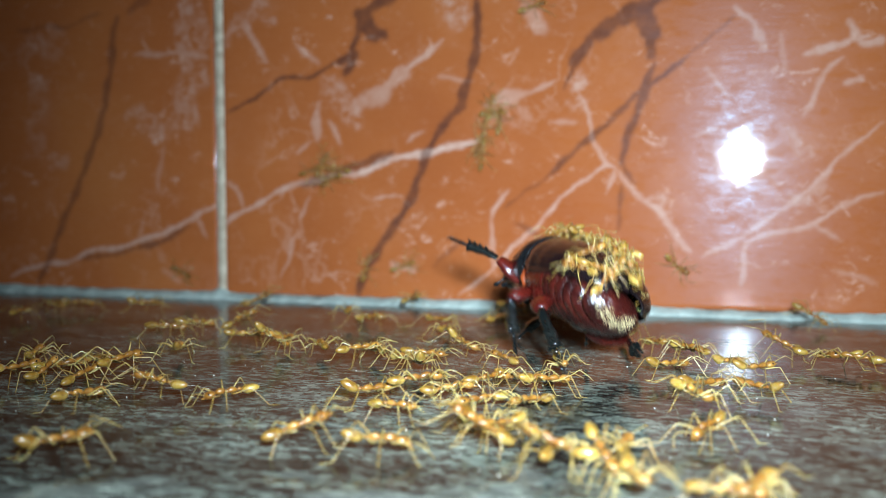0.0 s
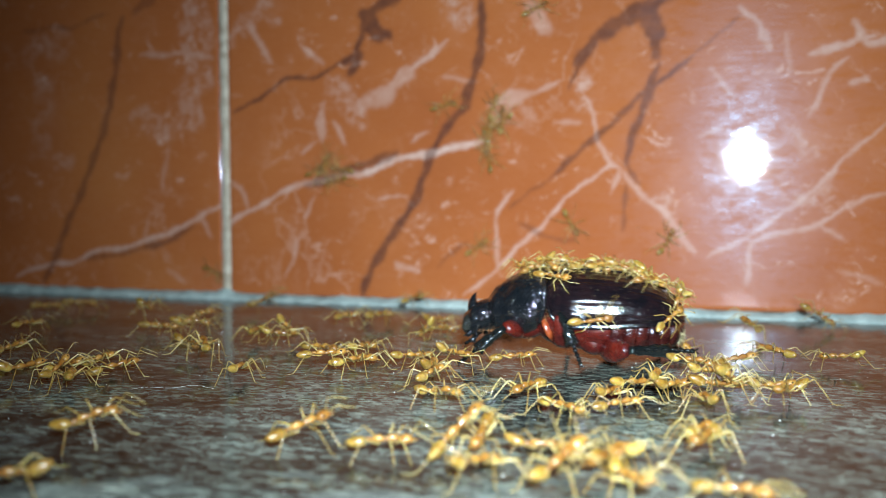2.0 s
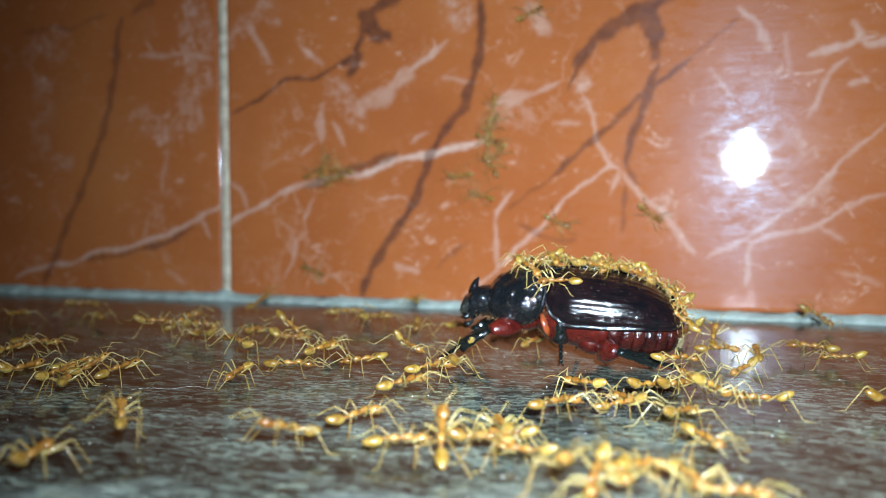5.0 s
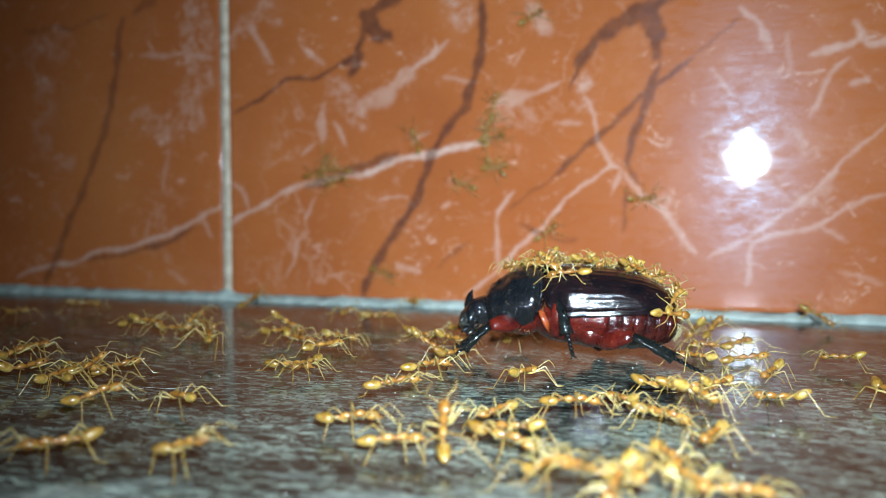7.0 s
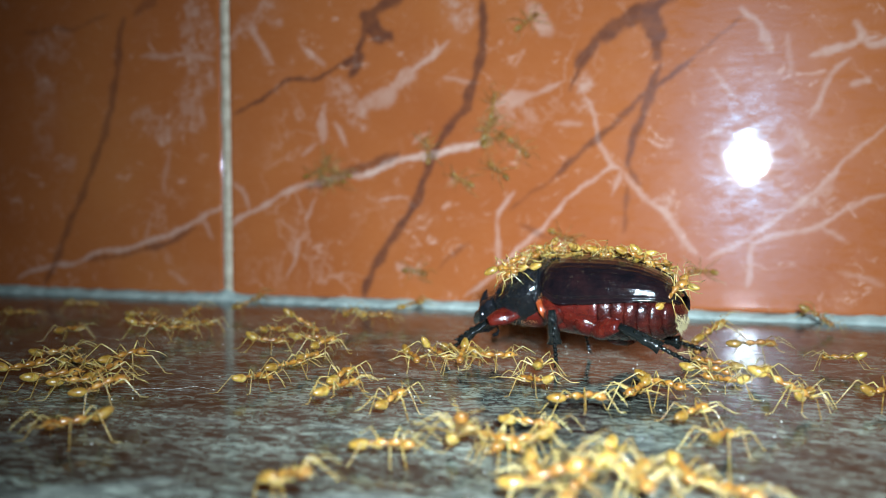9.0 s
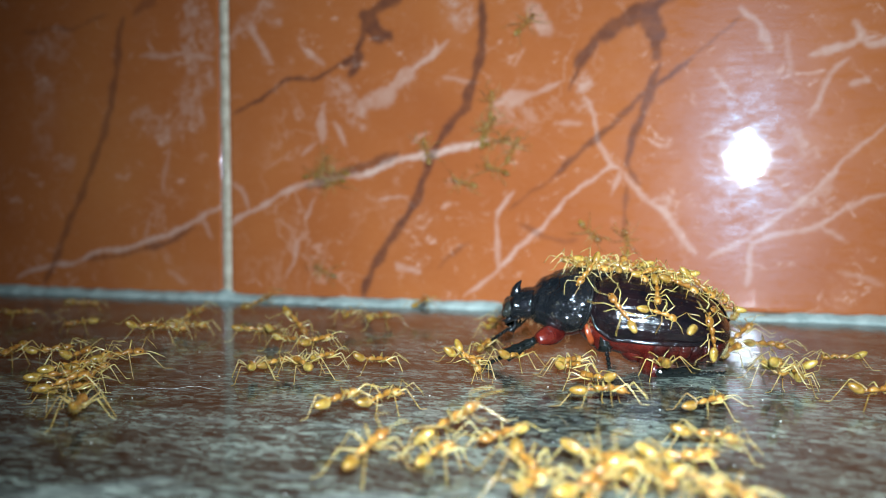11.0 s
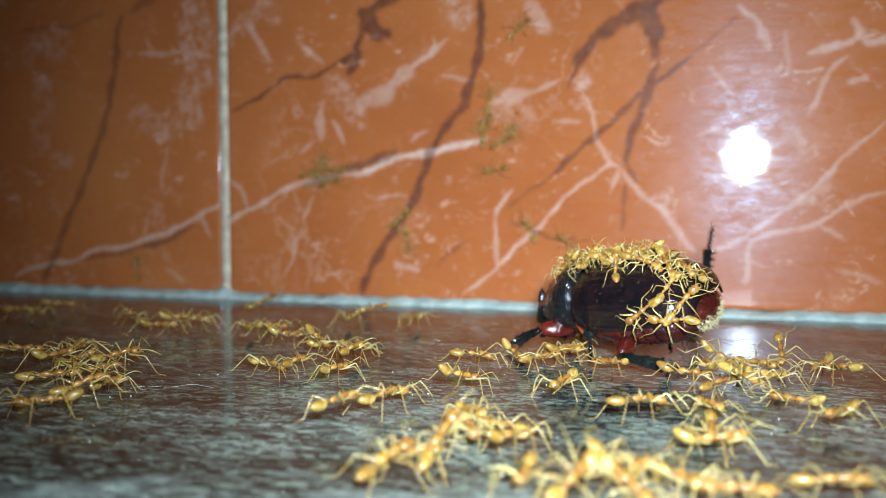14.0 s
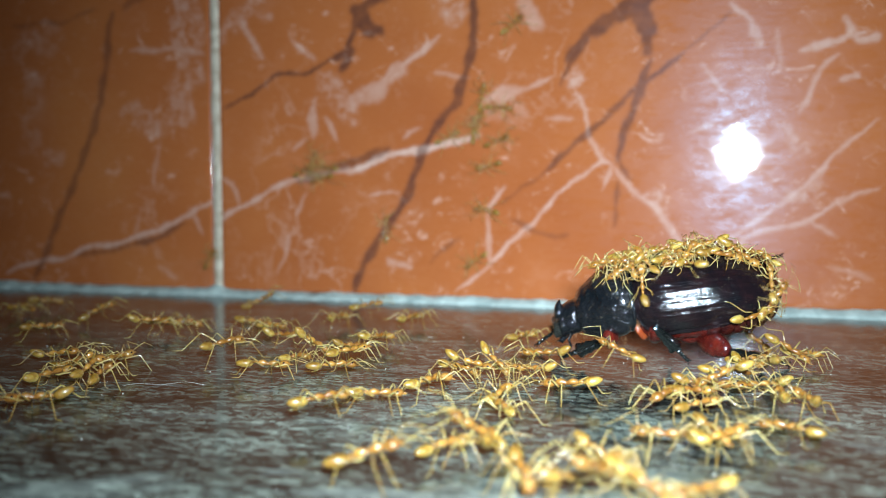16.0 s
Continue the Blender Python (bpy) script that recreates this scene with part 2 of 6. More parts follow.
def hull(bm, x0, x1, steps, xs, wide, top, low, sides=28, mid=None, power=1.0):
    """A body section along x with its half width, top and bottom read off smooth stations."""
    loops = []
    for i in range(steps + 1):
        x = x0 + (x1 - x0) * i / steps
        w, t, b = spline(xs, wide, x), spline(xs, top, x), spline(xs, low, x)
        c = spline(xs, mid, x) if mid else (t + b) / 2
        loop = []
        for k in range(sides):
            a = 2 * math.pi * k / sides
            s = math.sin(a)
            y = w * math.copysign(abs(math.cos(a)) ** power, math.cos(a))
            loop.append((x, y, c + (t - c) * s if s > 0 else c + (c - b) * s))
        loops.append(loop)
    rings(bm, loops)


def box(bm, x0, x1, y0, y1, z0, z1, bevel=0.0):
    """A box in metres, with its edges taken off."""
    r = bmesh.ops.create_cube(bm, size=1, matrix=Matrix.LocRotScale(
        ((x0 + x1) / 2, (y0 + y1) / 2, (z0 + z1) / 2), None, (x1 - x0, y1 - y0, z1 - z0)))
    if bevel:
        edges = list({e for v in r["verts"] for e in v.link_edges})
        bmesh.ops.bevel(bm, geom=edges, offset=bevel, segments=2, profile=0.6, affect="EDGES")


# ---- the place: tiled wall, granite floor, closed into a night room by added walls ----
VEINS = {"dark": [], "pale": [], "wisp": []}


def vein(tone, width, strength, *points):
    VEINS[tone].append((width, strength, points))


# marble veins of the two tiles behind, across and up, millimetres
vein('dark', 2.37, .55, (-182.2, 87.9), (-184.7, 74.0), (-187.2, 59.8), (-194.2, 42.0), (-202.2, 27.5), (-208.2, 14.5), (-214.7, 3.2))
vein('dark', 3.07, .4, (-171.8, 92.5), (-177.0, 89.3))
vein('dark', 1.21, .8, (-142.7, 56.8), (-134.0, 60.8), (-125.5, 66.0), (-115.3, 66.7), (-108.1, 70.0), (-103.6, 72.0))
vein('dark', 2.52, .8, (-106.7, 70.0), (-101.7, 72.2))
vein('dark', 2.18, .8, (-101.7, 72.8), (-104.5, 67.1))
vein('dark', 1.85, .8, (-103.6, 71.1), (-100.9, 78.3), (-99.5, 83.0))
vein('dark', 4.02, .8, (-98.1, 83.2), (-96.0, 77.7))
vein('dark', 2.84, .8, (-99.2, 80.4), (-92.6, 77.2))
vein('dark', 4.02, .8, (-99.1, 83.8), (-89.6, 88.8))
vein('dark', 2.44, .8, (-65.1, 87.1), (-65.0, 76.3), (-67.1, 65.6), (-69.6, 57.1), (-75.4, 51.0), (-79.6, 43.9), (-82.1, 37.5), (-84.7, 31.1), (-89.0, 23.0), (-94.3, 16.4), (-98.8, 10.5), (-101.3, 2.1))
vein('dark', 1.25, .7, (-40.3, 60.0), (-38.1, 67.1))
vein('dark', 3.13, .75, (-38.2, 67.4), (-34.6, 72.6))
vein('dark', 4.39, .75, (-34.0, 73.5), (-28.4, 77.0), (-19.7, 80.5), (-14.7, 83.8))
vein('dark', 5.31, .7, (-19.7, 80.5), (-18.6, 74.6))
vein('dark', 2.80, .7, (-18.8, 74.6), (-18.4, 68.0))
vein('dark', 2.16, .7, (-17.2, 66.2), (-18.7, 60.7), (-21.6, 53.4), (-24.4, 46.0), (-24.8, 39.3))
vein('dark', 1.23, .6, (-24.8, 39.3), (-21.8, 34.3))
vein('dark', 1.55, .65, (-8.8, 67.5), (-19.4, 59.2), (-28.2, 52.1), (-34.1, 47.0), (-38.7, 42.5), (-46.0, 36.0))
vein('dark', 0.78, .4, (2.8, 77.7), (-8.8, 67.5))
vein('dark', 0.94, .4, (-46.0, 36.0), (-51.0, 33.4), (-57.4, 27.6))
vein('dark', 0.96, .4, (-68.8, 18.4), (-73.8, 15.1), (-78.5, 11.4))
vein('dark', 2.50, .6, (-119.3, 34.8), (-108.4, 37.7), (-99.4, 40.9), (-89.8, 43.7))
vein('dark', 1.85, .65, (-175.7, 14.9), (-166.3, 18.0), (-157.1, 22.0))
vein('dark', 1.54, .5, (-198.3, 11.0), (-175.7, 14.9))
vein('dark', 1.23, .5, (-25.8, 22.0), (-25.8, 34.1))
vein('dark', 1.25, .4, (-54.2, 24.0), (-41.6, 18.8), (-38.5, 19.6))
vein('dark', 1.01, .4, (-220.4, 85.6), (-200.4, 85.8), (-187.5, 89.1))
vein('pale', 1.53, .7, (-225.6, 4.8), (-219.7, 7.7), (-202.8, 10.3), (-195.0, 13.4), (-176.7, 16.5), (-166.3, 20.2), (-157.1, 23.8), (-153.0, 26.8), (-147.0, 29.4))
vein('pale', 1.08, .5, (-156.0, 26.8), (-153.1, 22.4), (-151.2, 18.9))
vein('pale', 1.55, .7, (-147.2, 20.4), (-142.2, 25.1), (-136.4, 27.7), (-128.7, 32.0), (-119.3, 35.3), (-110.2, 37.1), (-99.4, 38.0))
vein('pale', 1.94, 1, (-101.2, 38.0), (-90.7, 42.0), (-80.4, 43.6), (-68.8, 45.8), (-63.6, 47.2))
vein('pale', 1.24, .5, (-145.0, 36.3), (-141.1, 33.7), (-138.3, 27.7))
vein('pale', 4.97, .45, (-101.1, 58.1), (-92.3, 61.0))
vein('pale', 3.95, .5, (-94.1, 59.9), (-87.1, 66.4))
vein('pale', 1.96, .6, (-88.0, 66.4), (-80.4, 71.3), (-75.4, 75.0))
vein('wisp', 7.98, 0.61, (-108.1, 62.4), (-102.9, 55.7))
vein('pale', 2.37, .5, (-112.7, 59.2), (-114.6, 53.5), (-113.7, 47.7))
vein('pale', 1.51, .5, (-110.0, 53.4), (-106.1, 46.3))
vein('pale', 1.19, .5, (-115.9, 47.8), (-120.2, 43.7))
vein('pale', 3.48, .5, (-62.6, 56.6), (-57.5, 58.0), (-50.4, 59.9))
vein('pale', 1.57, .5, (-50.4, 59.9), (-43.1, 62.6))
vein('wisp', 6.62, 0.53, (-59.1, 54.4), (-52.7, 52.0))
vein('pale', 1.25, .4, (-45.6, 51.3), (-38.0, 51.1))
vein('wisp', 5.23, 0.69, (-36.5, 61.3), (-37.2, 56.8))
vein('pale', 1.08, .6, (-36.5, 58.3), (-34.2, 53.7), (-33.4, 46.9), (-29.6, 40.9), (-26.6, 38.6))
vein('pale', 1.09, .6, (-26.6, 39.0), (-29.6, 40.0), (-35.5, 35.6), (-41.6, 31.1), (-47.8, 23.3), (-54.1, 17.8), (-60.6, 11.4), (-70.4, 3.1))
vein('pale', 1.08, .5, (-26.6, 39.0), (-29.5, 32.6))
vein('pale', 1.10, .6, (-56.6, 32.6), (-60.6, 27.9), (-60.6, 10.6))
vein('pale', 1.38, .5, (-26.6, 38.6), (-22.0, 31.8), (-14.7, 27.3), (-10.3, 20.7), (-7.4, 16.3))
vein('wisp', 4.73, 0.61, (-16.2, 31.0), (-13.3, 28.1))
vein('pale', 1.86, .5, (6.9, 75.3), (9.8, 68.1))
vein('pale', 1.25, .6, (2.8, 79.8), (7.6, 74.6))
vein('pale', 1.71, .65, (19.1, 66.9), (28.1, 68.9), (33.8, 70.8))
vein('pale', 2.03, .6, (29.0, 74.0), (32.6, 68.4))
vein('pale', 1.56, .65, (32.6, 68.4), (37.0, 69.5))
vein('pale', 1.24, .5, (28.2, 65.1), (24.4, 61.8), (21.9, 56.4), (19.4, 51.5))
vein('pale', 1.40, .5, (29.6, 58.9), (32.8, 60.1))
vein('pale', 1.08, .5, (37.5, 49.7), (33.8, 45.9), (30.0, 42.2), (25.0, 36.7), (19.8, 32.4), (13.3, 26.7), (7.9, 22.4), (-4.5, 15.6))
vein('pale', 1.23, .5, (37.9, 32.4), (34.1, 31.7), (29.1, 28.9), (22.6, 24.6), (16.0, 22.4), (6.6, 19.4), (5.1, 8.5))
vein('wisp', 5.60, 0.61, (19.8, 31.0), (23.1, 31.7))
vein('pale', 1.08, .4, (23.3, 23.9), (29.3, 19.8))
vein('wisp', 6.84, 0.69, (-73.7, 85.4), (-69.6, 81.2))
vein('pale', 4.14, .45, (-50.5, 82.4), (-47.8, 77.2))
vein('pale', 1.42, .5, (-137.4, 84.4), (-134.6, 79.3), (-130.1, 71.2))
vein('pale', 1.20, .45, (-120.7, 76.0), (-113.1, 70.4))
vein('wisp', 5.50, 0.53, (-143.3, 78.9), (-131.7, 88.2))
vein('wisp', 2.96, 0.61, (-131.7, 86.6), (-128.0, 83.0))
vein('wisp', 10.29, 0.61, (-155.8, 88.0), (-154.8, 69.2))
vein('wisp', 8.71, 0.61, (-155.2, 69.2), (-159.1, 54.7))
vein('pale', 1.49, .4, (-176.3, 75.3), (-165.1, 75.7), (-150.2, 73.8))
vein('wisp', 6.83, 0.53, (-175.7, 56.9), (-168.7, 51.4))
vein('wisp', 7.42, 0.35, (-212.0, 67.9), (-215.0, 47.8))
vein('wisp', 8.57, 0.35, (-216.1, 79.0), (-205.0, 80.3))
vein('wisp', 5.59, 0.44, (-207.3, 42.2), (-202.8, 43.6))
vein('pale', 0.97, .5, (-85.9, 46.9), (-83.5, 49.1), (-80.8, 50.3))
vein('pale', 1.02, .5, (-116.4, 31.9), (-119.5, 25.2))
vein('pale', 1.20, .5, (-121.4, 19.3), (-123.3, 13.3), (-126.2, 7.0))
vein('pale', 0.98, .5, (-96.0, 31.1), (-87.6, 31.1))
vein('pale', 1.96, .5, (-90.5, 11.5), (-84.8, 10.3))
vein('pale', 0.96, .35, (-77.0, 64.7), (-65.5, 63.2))
vein('pale', 1.30, .3, (-165.7, 47.0), (-169.1, 32.9))
vein('pale', 1.32, .3, (-172.8, 25.8), (-175.7, 17.7))
vein('pale', 1.48, .3, (-166.6, 8.1), (-160.5, 4.7))
vein('pale', 1.23, .5, (-6.4, 47.1), (-0.8, 49.2))
vein('pale', 1.08, .5, (-3.9, 64.4), (1.8, 57.0))
vein('wisp', 3.01, 0.53, (15.5, 48.1), (20.9, 42.3))
vein('pale', 1.40, .3, (13.7, 72.1), (15.2, 62.2))
vein('pale', 1.24, .3, (26.8, 12.6), (37.2, 10.1))


def veins_at(tone, x, z):
    """How strongly a vein shows at places on the wall (mm); its course and width wander."""
    wx = x + 0.3 * np.sin(z * 0.31 + 1.3) + 0.22 * np.sin(x * 0.83 + z * 0.57) + 0.12 * np.sin(x * 1.9 - z * 1.4)
    wz = z + 0.3 * np.sin(x * 0.37 + 0.4) + 0.22 * np.sin(z * 0.77 - x * 0.49) + 0.12 * np.sin(x * 1.6 + z * 2.1)
    out = np.zeros_like(x)
    for width, strength, pts in VEINS[tone]:
        best = np.full_like(x, 1e9)
        x_end = np.hypot(wx - pts[0][0], wz - pts[0][1]), np.hypot(wx - pts[-1][0], wz - pts[-1][1])
        for (ax, az), (bx, bz) in zip(pts, pts[1:]):
            dx, dz = bx - ax, bz - az
            t = np.clip(((wx - ax) * dx + (wz - az) * dz) / (dx * dx + dz * dz), 0, 1)
            best = np.minimum(best, np.hypot(wx - ax - t * dx, wz - az - t * dz))
        half = width / 2 * (1 + 0.22 * np.sin(x * 0.5 + z * 0.4) + 0.08 * np.sin(x * 1.9 - z * 1.5))
        if sum(math.dist(a, b) for a, b in zip(pts, pts[1:])) > 3 * width:
            half = half * np.clip(0.35 + np.minimum(*x_end) / (1.5 + 2.0 * width), 0, 1)
        soft = 0.4 + 0.22 * width
        out = np.maximum(out, strength * np.clip((half + soft / 2 - best) / soft, 0, 1))
    return out


def tile_mesh(x0, x1, fine):
    """One wall tile with a softly rounded edge, from its left to its right edge; the fine one carries the veins."""
    edge = [0.0, 0.0004, 0.001]
    if fine:
        xs = np.concatenate([x0 + np.array(edge), np.arange(x0 + 0.0016, x1 - 0.0016, 0.0006), x1 - np.array(edge[::-1])])
        zs = np.concatenate([[0.0016, 0.002, 0.0026], np.arange(0.0032, 0.112, 0.0006), [0.16, 0.22, 0.2974, 0.298, 0.2984]])
    else:
        xs = np.concatenate([x0 + np.array(edge), x1 - np.array(edge[::-1])])
        zs = np.array([0.0016, 0.002, 0.0026, 0.2974, 0.298, 0.2984])
    gx, gz = np.meshgrid(xs, zs)
    rim = np.minimum(np.minimum(gx - x0, x1 - gx), np.minimum(gz - 0.0016, 0.2984 - gz))
    gy = 0.0007 * np.clip(1 - rim / 0.001, 0, 1) ** 2
    nx, nz = len(xs), len(zs)
    verts = np.stack([gx, gy, gz], -1).reshape(-1, 3)
    i = np.arange(nx * nz).reshape(nz, nx)
    quads = np.stack([i[:-1, :-1], i[:-1, 1:], i[1:, 1:], i[1:, :-1]], -1).reshape(-1, 4).tolist()
    ring = list(i[0, :]) + list(i[1:, -1]) + list(i[-1, -2::-1]) + list(i[-2:0:-1, 0])
    back = verts[ring].copy()
    back[:, 1] = 0.009
    n0 = len(verts)
    count = len(ring)
    quads += [[int(ring[k]), n0 + k, n0 + (k + 1) % count, int(ring[(k + 1) % count])] for k in range(count)]
    quads.append([n0 + k for k in range(count)])
    me = bpy.data.meshes.new("tile")
    verts = np.concatenate([verts, back])
    me.from_pydata(verts.tolist(), [], quads)
    for tone in ("dark", "pale", "wisp"):
        a = me.attributes.new(tone, "FLOAT", "POINT")
        a.data.foreach_set("value", veins_at(tone, verts[:, 0] * 1000, verts[:, 2] * 1000) if fine else np.zeros(len(verts)))
    me.materials.append(TILE)
    me.shade_smooth()
    return me


def build_place():
    j = JOINT_X * MM
    bm = bmesh.new()
    box(bm, -0.95, 0.75, -0.95, 0.12, -0.06, 0)
    tagged(part("floor", bm, GRANITE, None, smooth=False), "polished dark brown and grey granite floor with fine specks", "floor", kind="structure")
    bm = bmesh.new()
    box(bm, -0.95, 0.75, 0.0085, 0.16, 0, 2.4)
    wall = tagged(part("wall_north", bm, PLASTER, None, smooth=False), "wall faced with glossy terracotta red marbled tiles", "wall", kind="structure")
    # unseen walls and ceiling, added to close the place for reflections
    for name, b in (("wall_south", (-0.95, 0.75, -1.05, -0.95, 0, 2.4)), ("wall_west", (-1.05, -0.95, -1.05, 0.16, 0, 2.4)),
                    ("wall_east", (0.75, 0.85, -1.05, 0.16, 0, 2.4))):
        bm = bmesh.new()
        box(bm, *b)
        tagged(part(name, bm, PLASTER, None, smooth=False), "plain painted plaster wall, unseen, added to close the dark room", "wall", kind="structure")
    bm = bmesh.new()
    box(bm, -1.05, 0.85, -1.05, 0.16, 2.4, 2.5)
    tagged(part("ceiling", bm, CEILING_PAINT, None, smooth=False), "plain white painted ceiling, unseen, added to close the dark room", "ceiling", kind="structure")
    # tiles of one row, with their joints
    half = 0.0012
    plain = tile_mesh(-0.15 + half, 0.15 - half, False)
    for k in range(-2, 2):
        x0 = j + 0.3 * k + half
        if k in (-1, 0):
            ob = new("tile", tile_mesh(x0, x0 + 0.3 - 2 * half, True))
        else:
            ob = new("tile", plain)
            ob.location = (x0 + 0.15 - half, 0, 0)
        ob.parent = wall
    for k in range(-2, 3):
        bm = bmesh.new()
        x = j + 0.3 * k
        loops = []
        for i in range(121):
            z = 0.3 * i / 120
            w = half * (1.12 + 0.22 * noise.noise((k * 7.1, 3.3, z * 240)))
            s = half * 0.25 * noise.noise((k * 3.7, 9.1, z * 160))
            y = -0.00015 + 0.0002 * noise.noise((k, 5.5, z * 300))
            loops.append([((x + s + dx * w) * 1000, yy * 1000, z * 1000) for dx, yy in ((-1, 0.004), (-1, y + 0.0002), (-0.4, y), (0.4, y), (1, y + 0.0002), (1, 0.004))])
        rings(bm, loops)
        part("joint", bm, GROUT, wall, "pale cream cement joint")
    # uneven bead of sealant along the foot of the wall
    bm = bmesh.new()
    loops = []
    for i in range(1101):
        x = -0.30 + 0.45 * i / 1100
        w = 2.9 + 1.1 * noise.noise((x * 60, 0.7, 0)) + 0.8 * noise.noise((x * 260, 2.7, 0))
        h = 1.9 + 0.7 * noise.noise((x * 50, 8.7, 0)) + 0.6 * noise.noise((x * 240, 4.7, 0)) + 1.3 * math.exp(-((x - j) / 0.003) ** 2)
        loops.append([(x * 1000, 6, -0.5), (x * 1000, 6, h), (x * 1000, -0.15, h), (x * 1000, -0.5 * w, 0.45 * h), (x * 1000, -w, 0.12), (x * 1000, -w, -0.5)])
    rings(bm, loops)
    tagged(part("sealant_bead", bm, SEALANT, None), "uneven pale blue-grey sealant bead along the wall foot", "sealant", kind="structure")
    # specks and crumbs on the granite
    rnd = random.Random(4)
    bm = bmesh.new()
    for i in range(420):
        x, y = rnd.uniform(-0.22, 0.06), -rnd.uniform(0.005, 0.16)
        r = rnd.choice((0.05, 0.06, 0.08, 0.1, 0.14)) * MM
        bmesh.ops.create_icosphere(bm, subdivisions=1, radius=r, matrix=Matrix.LocRotScale((x, y, r * 0.5), Euler((rnd.random() * 6, rnd.random() * 6, 0)), (1, rnd.uniform(0.5, 1), 0.7)))
    tagged(part("crumbs", bm, CRUMB, None), "tiny pale crumbs and grit on the granite floor", "crumbs", kind="stuff")
    bm = bmesh.new()
    pts = [(-92 + 1.1 * i, -121 + 2.2 * math.sin(i * 0.22) + 0.35 * i, 0.25 + 0.2 * math.sin(i)) for i in range(12)]
    tube(bm, pts, [0.02] * 12, 5)
    tagged(part("fibre", bm, CRUMB, None), "thin pale fibre lying on the granite floor", "fibre")


build_place()


# ---- rhinoceros beetle; its head points to -x, its back up ----
LEGS = {  # hip, length of the thigh, length of the shin and foot, rest place of the foot
    "front_leg": ((-10.5, 4.0, -4.5), 6.4, 11.3, (-23.5, 7.5)),
    "middle_leg": ((-2.5, 4.8, -5.5), 6.8, 11.0, (0.5, 9.0)),
    "hind_leg": ((5.5, 5.6, -6.2), 8.3, 14.0, (22.0, 9.0)),
}


def build_leg(beetle, name, side):
    hip, a, b, _ = LEGS[name]
    rnd = random.Random(name)
    bm = bmesh.new()
    n = 13
    fat = 1.55 if name == "hind_leg" else 1.2
    tube(bm, [(a * i / (n - 1) - 0.4, 0, 0.25 * math.sin(math.pi * i / (n - 1))) for i in range(n)],
         [0.7 + fat * math.sin(math.pi * (0.12 + 0.80 * i / (n - 1))) for i in range(n)], 16, 0.72)
    thigh = part(name, bm, RED_SHELL, beetle, "glossy red-brown thigh")
    bm = bmesh.new()
    shin = b * 0.56
    tube(bm, [(shin * i / 8, 0, 0.2 * math.sin(i * 0.4)) for i in range(9)],
         [0.68 + 0.62 * (i / 8) ** 1.3 + (0.18 if i % 3 == 2 else 0) for i in range(9)], 10, 0.75)
    for i in range(4):
        x = shin * (0.35 + 0.2 * i)
        tube(bm, [(x, 0, 0.5), (x + 0.45, 0.15, 1.35), (x + 0.9, 0.2, 1.75)], [0.38, 0.25, 0.04], 6)
    for i in range(26):
        x, y, z = rnd.uniform(0.1, 1) * shin, rnd.uniform(-1, 1), rnd.uniform(-1, 1)
        q = Vector((0, y, z)).normalized() * 0.6
        tube(bm, [(x, q.y, q.z), (x + 0.5, q.y * 1.9, q.z * 1.9)], [0.07, 0.015], 4)
    lower = part("shin", bm, LEG_SHELL, thigh, "black spined shin")
    bm = bmesh.new()
    foot = b - shin
    for i in range(5):
        x0 = shin + foot * 0.86 * i / 5
        x1 = shin + foot * 0.86 * (i + 1) / 5
        tube(bm, [(x0, 0, 0), (x0 * 0.4 + x1 * 0.6, 0, 0.04), (x1, 0, 0)], [0.30, 0.48, 0.28], 8)
    for s in (-1, 1):
        tube(bm, [(b - foot * 0.16, 0, 0), (b - 0.2, 0.45 * s, 0.05), (b, 0.6 * s, -0.35)], [0.2, 0.13, 0.03], 6)
    toe = part("foot", bm, LEG_SHELL, thigh, "black jointed foot with two claws")
    return thigh, lower, toe


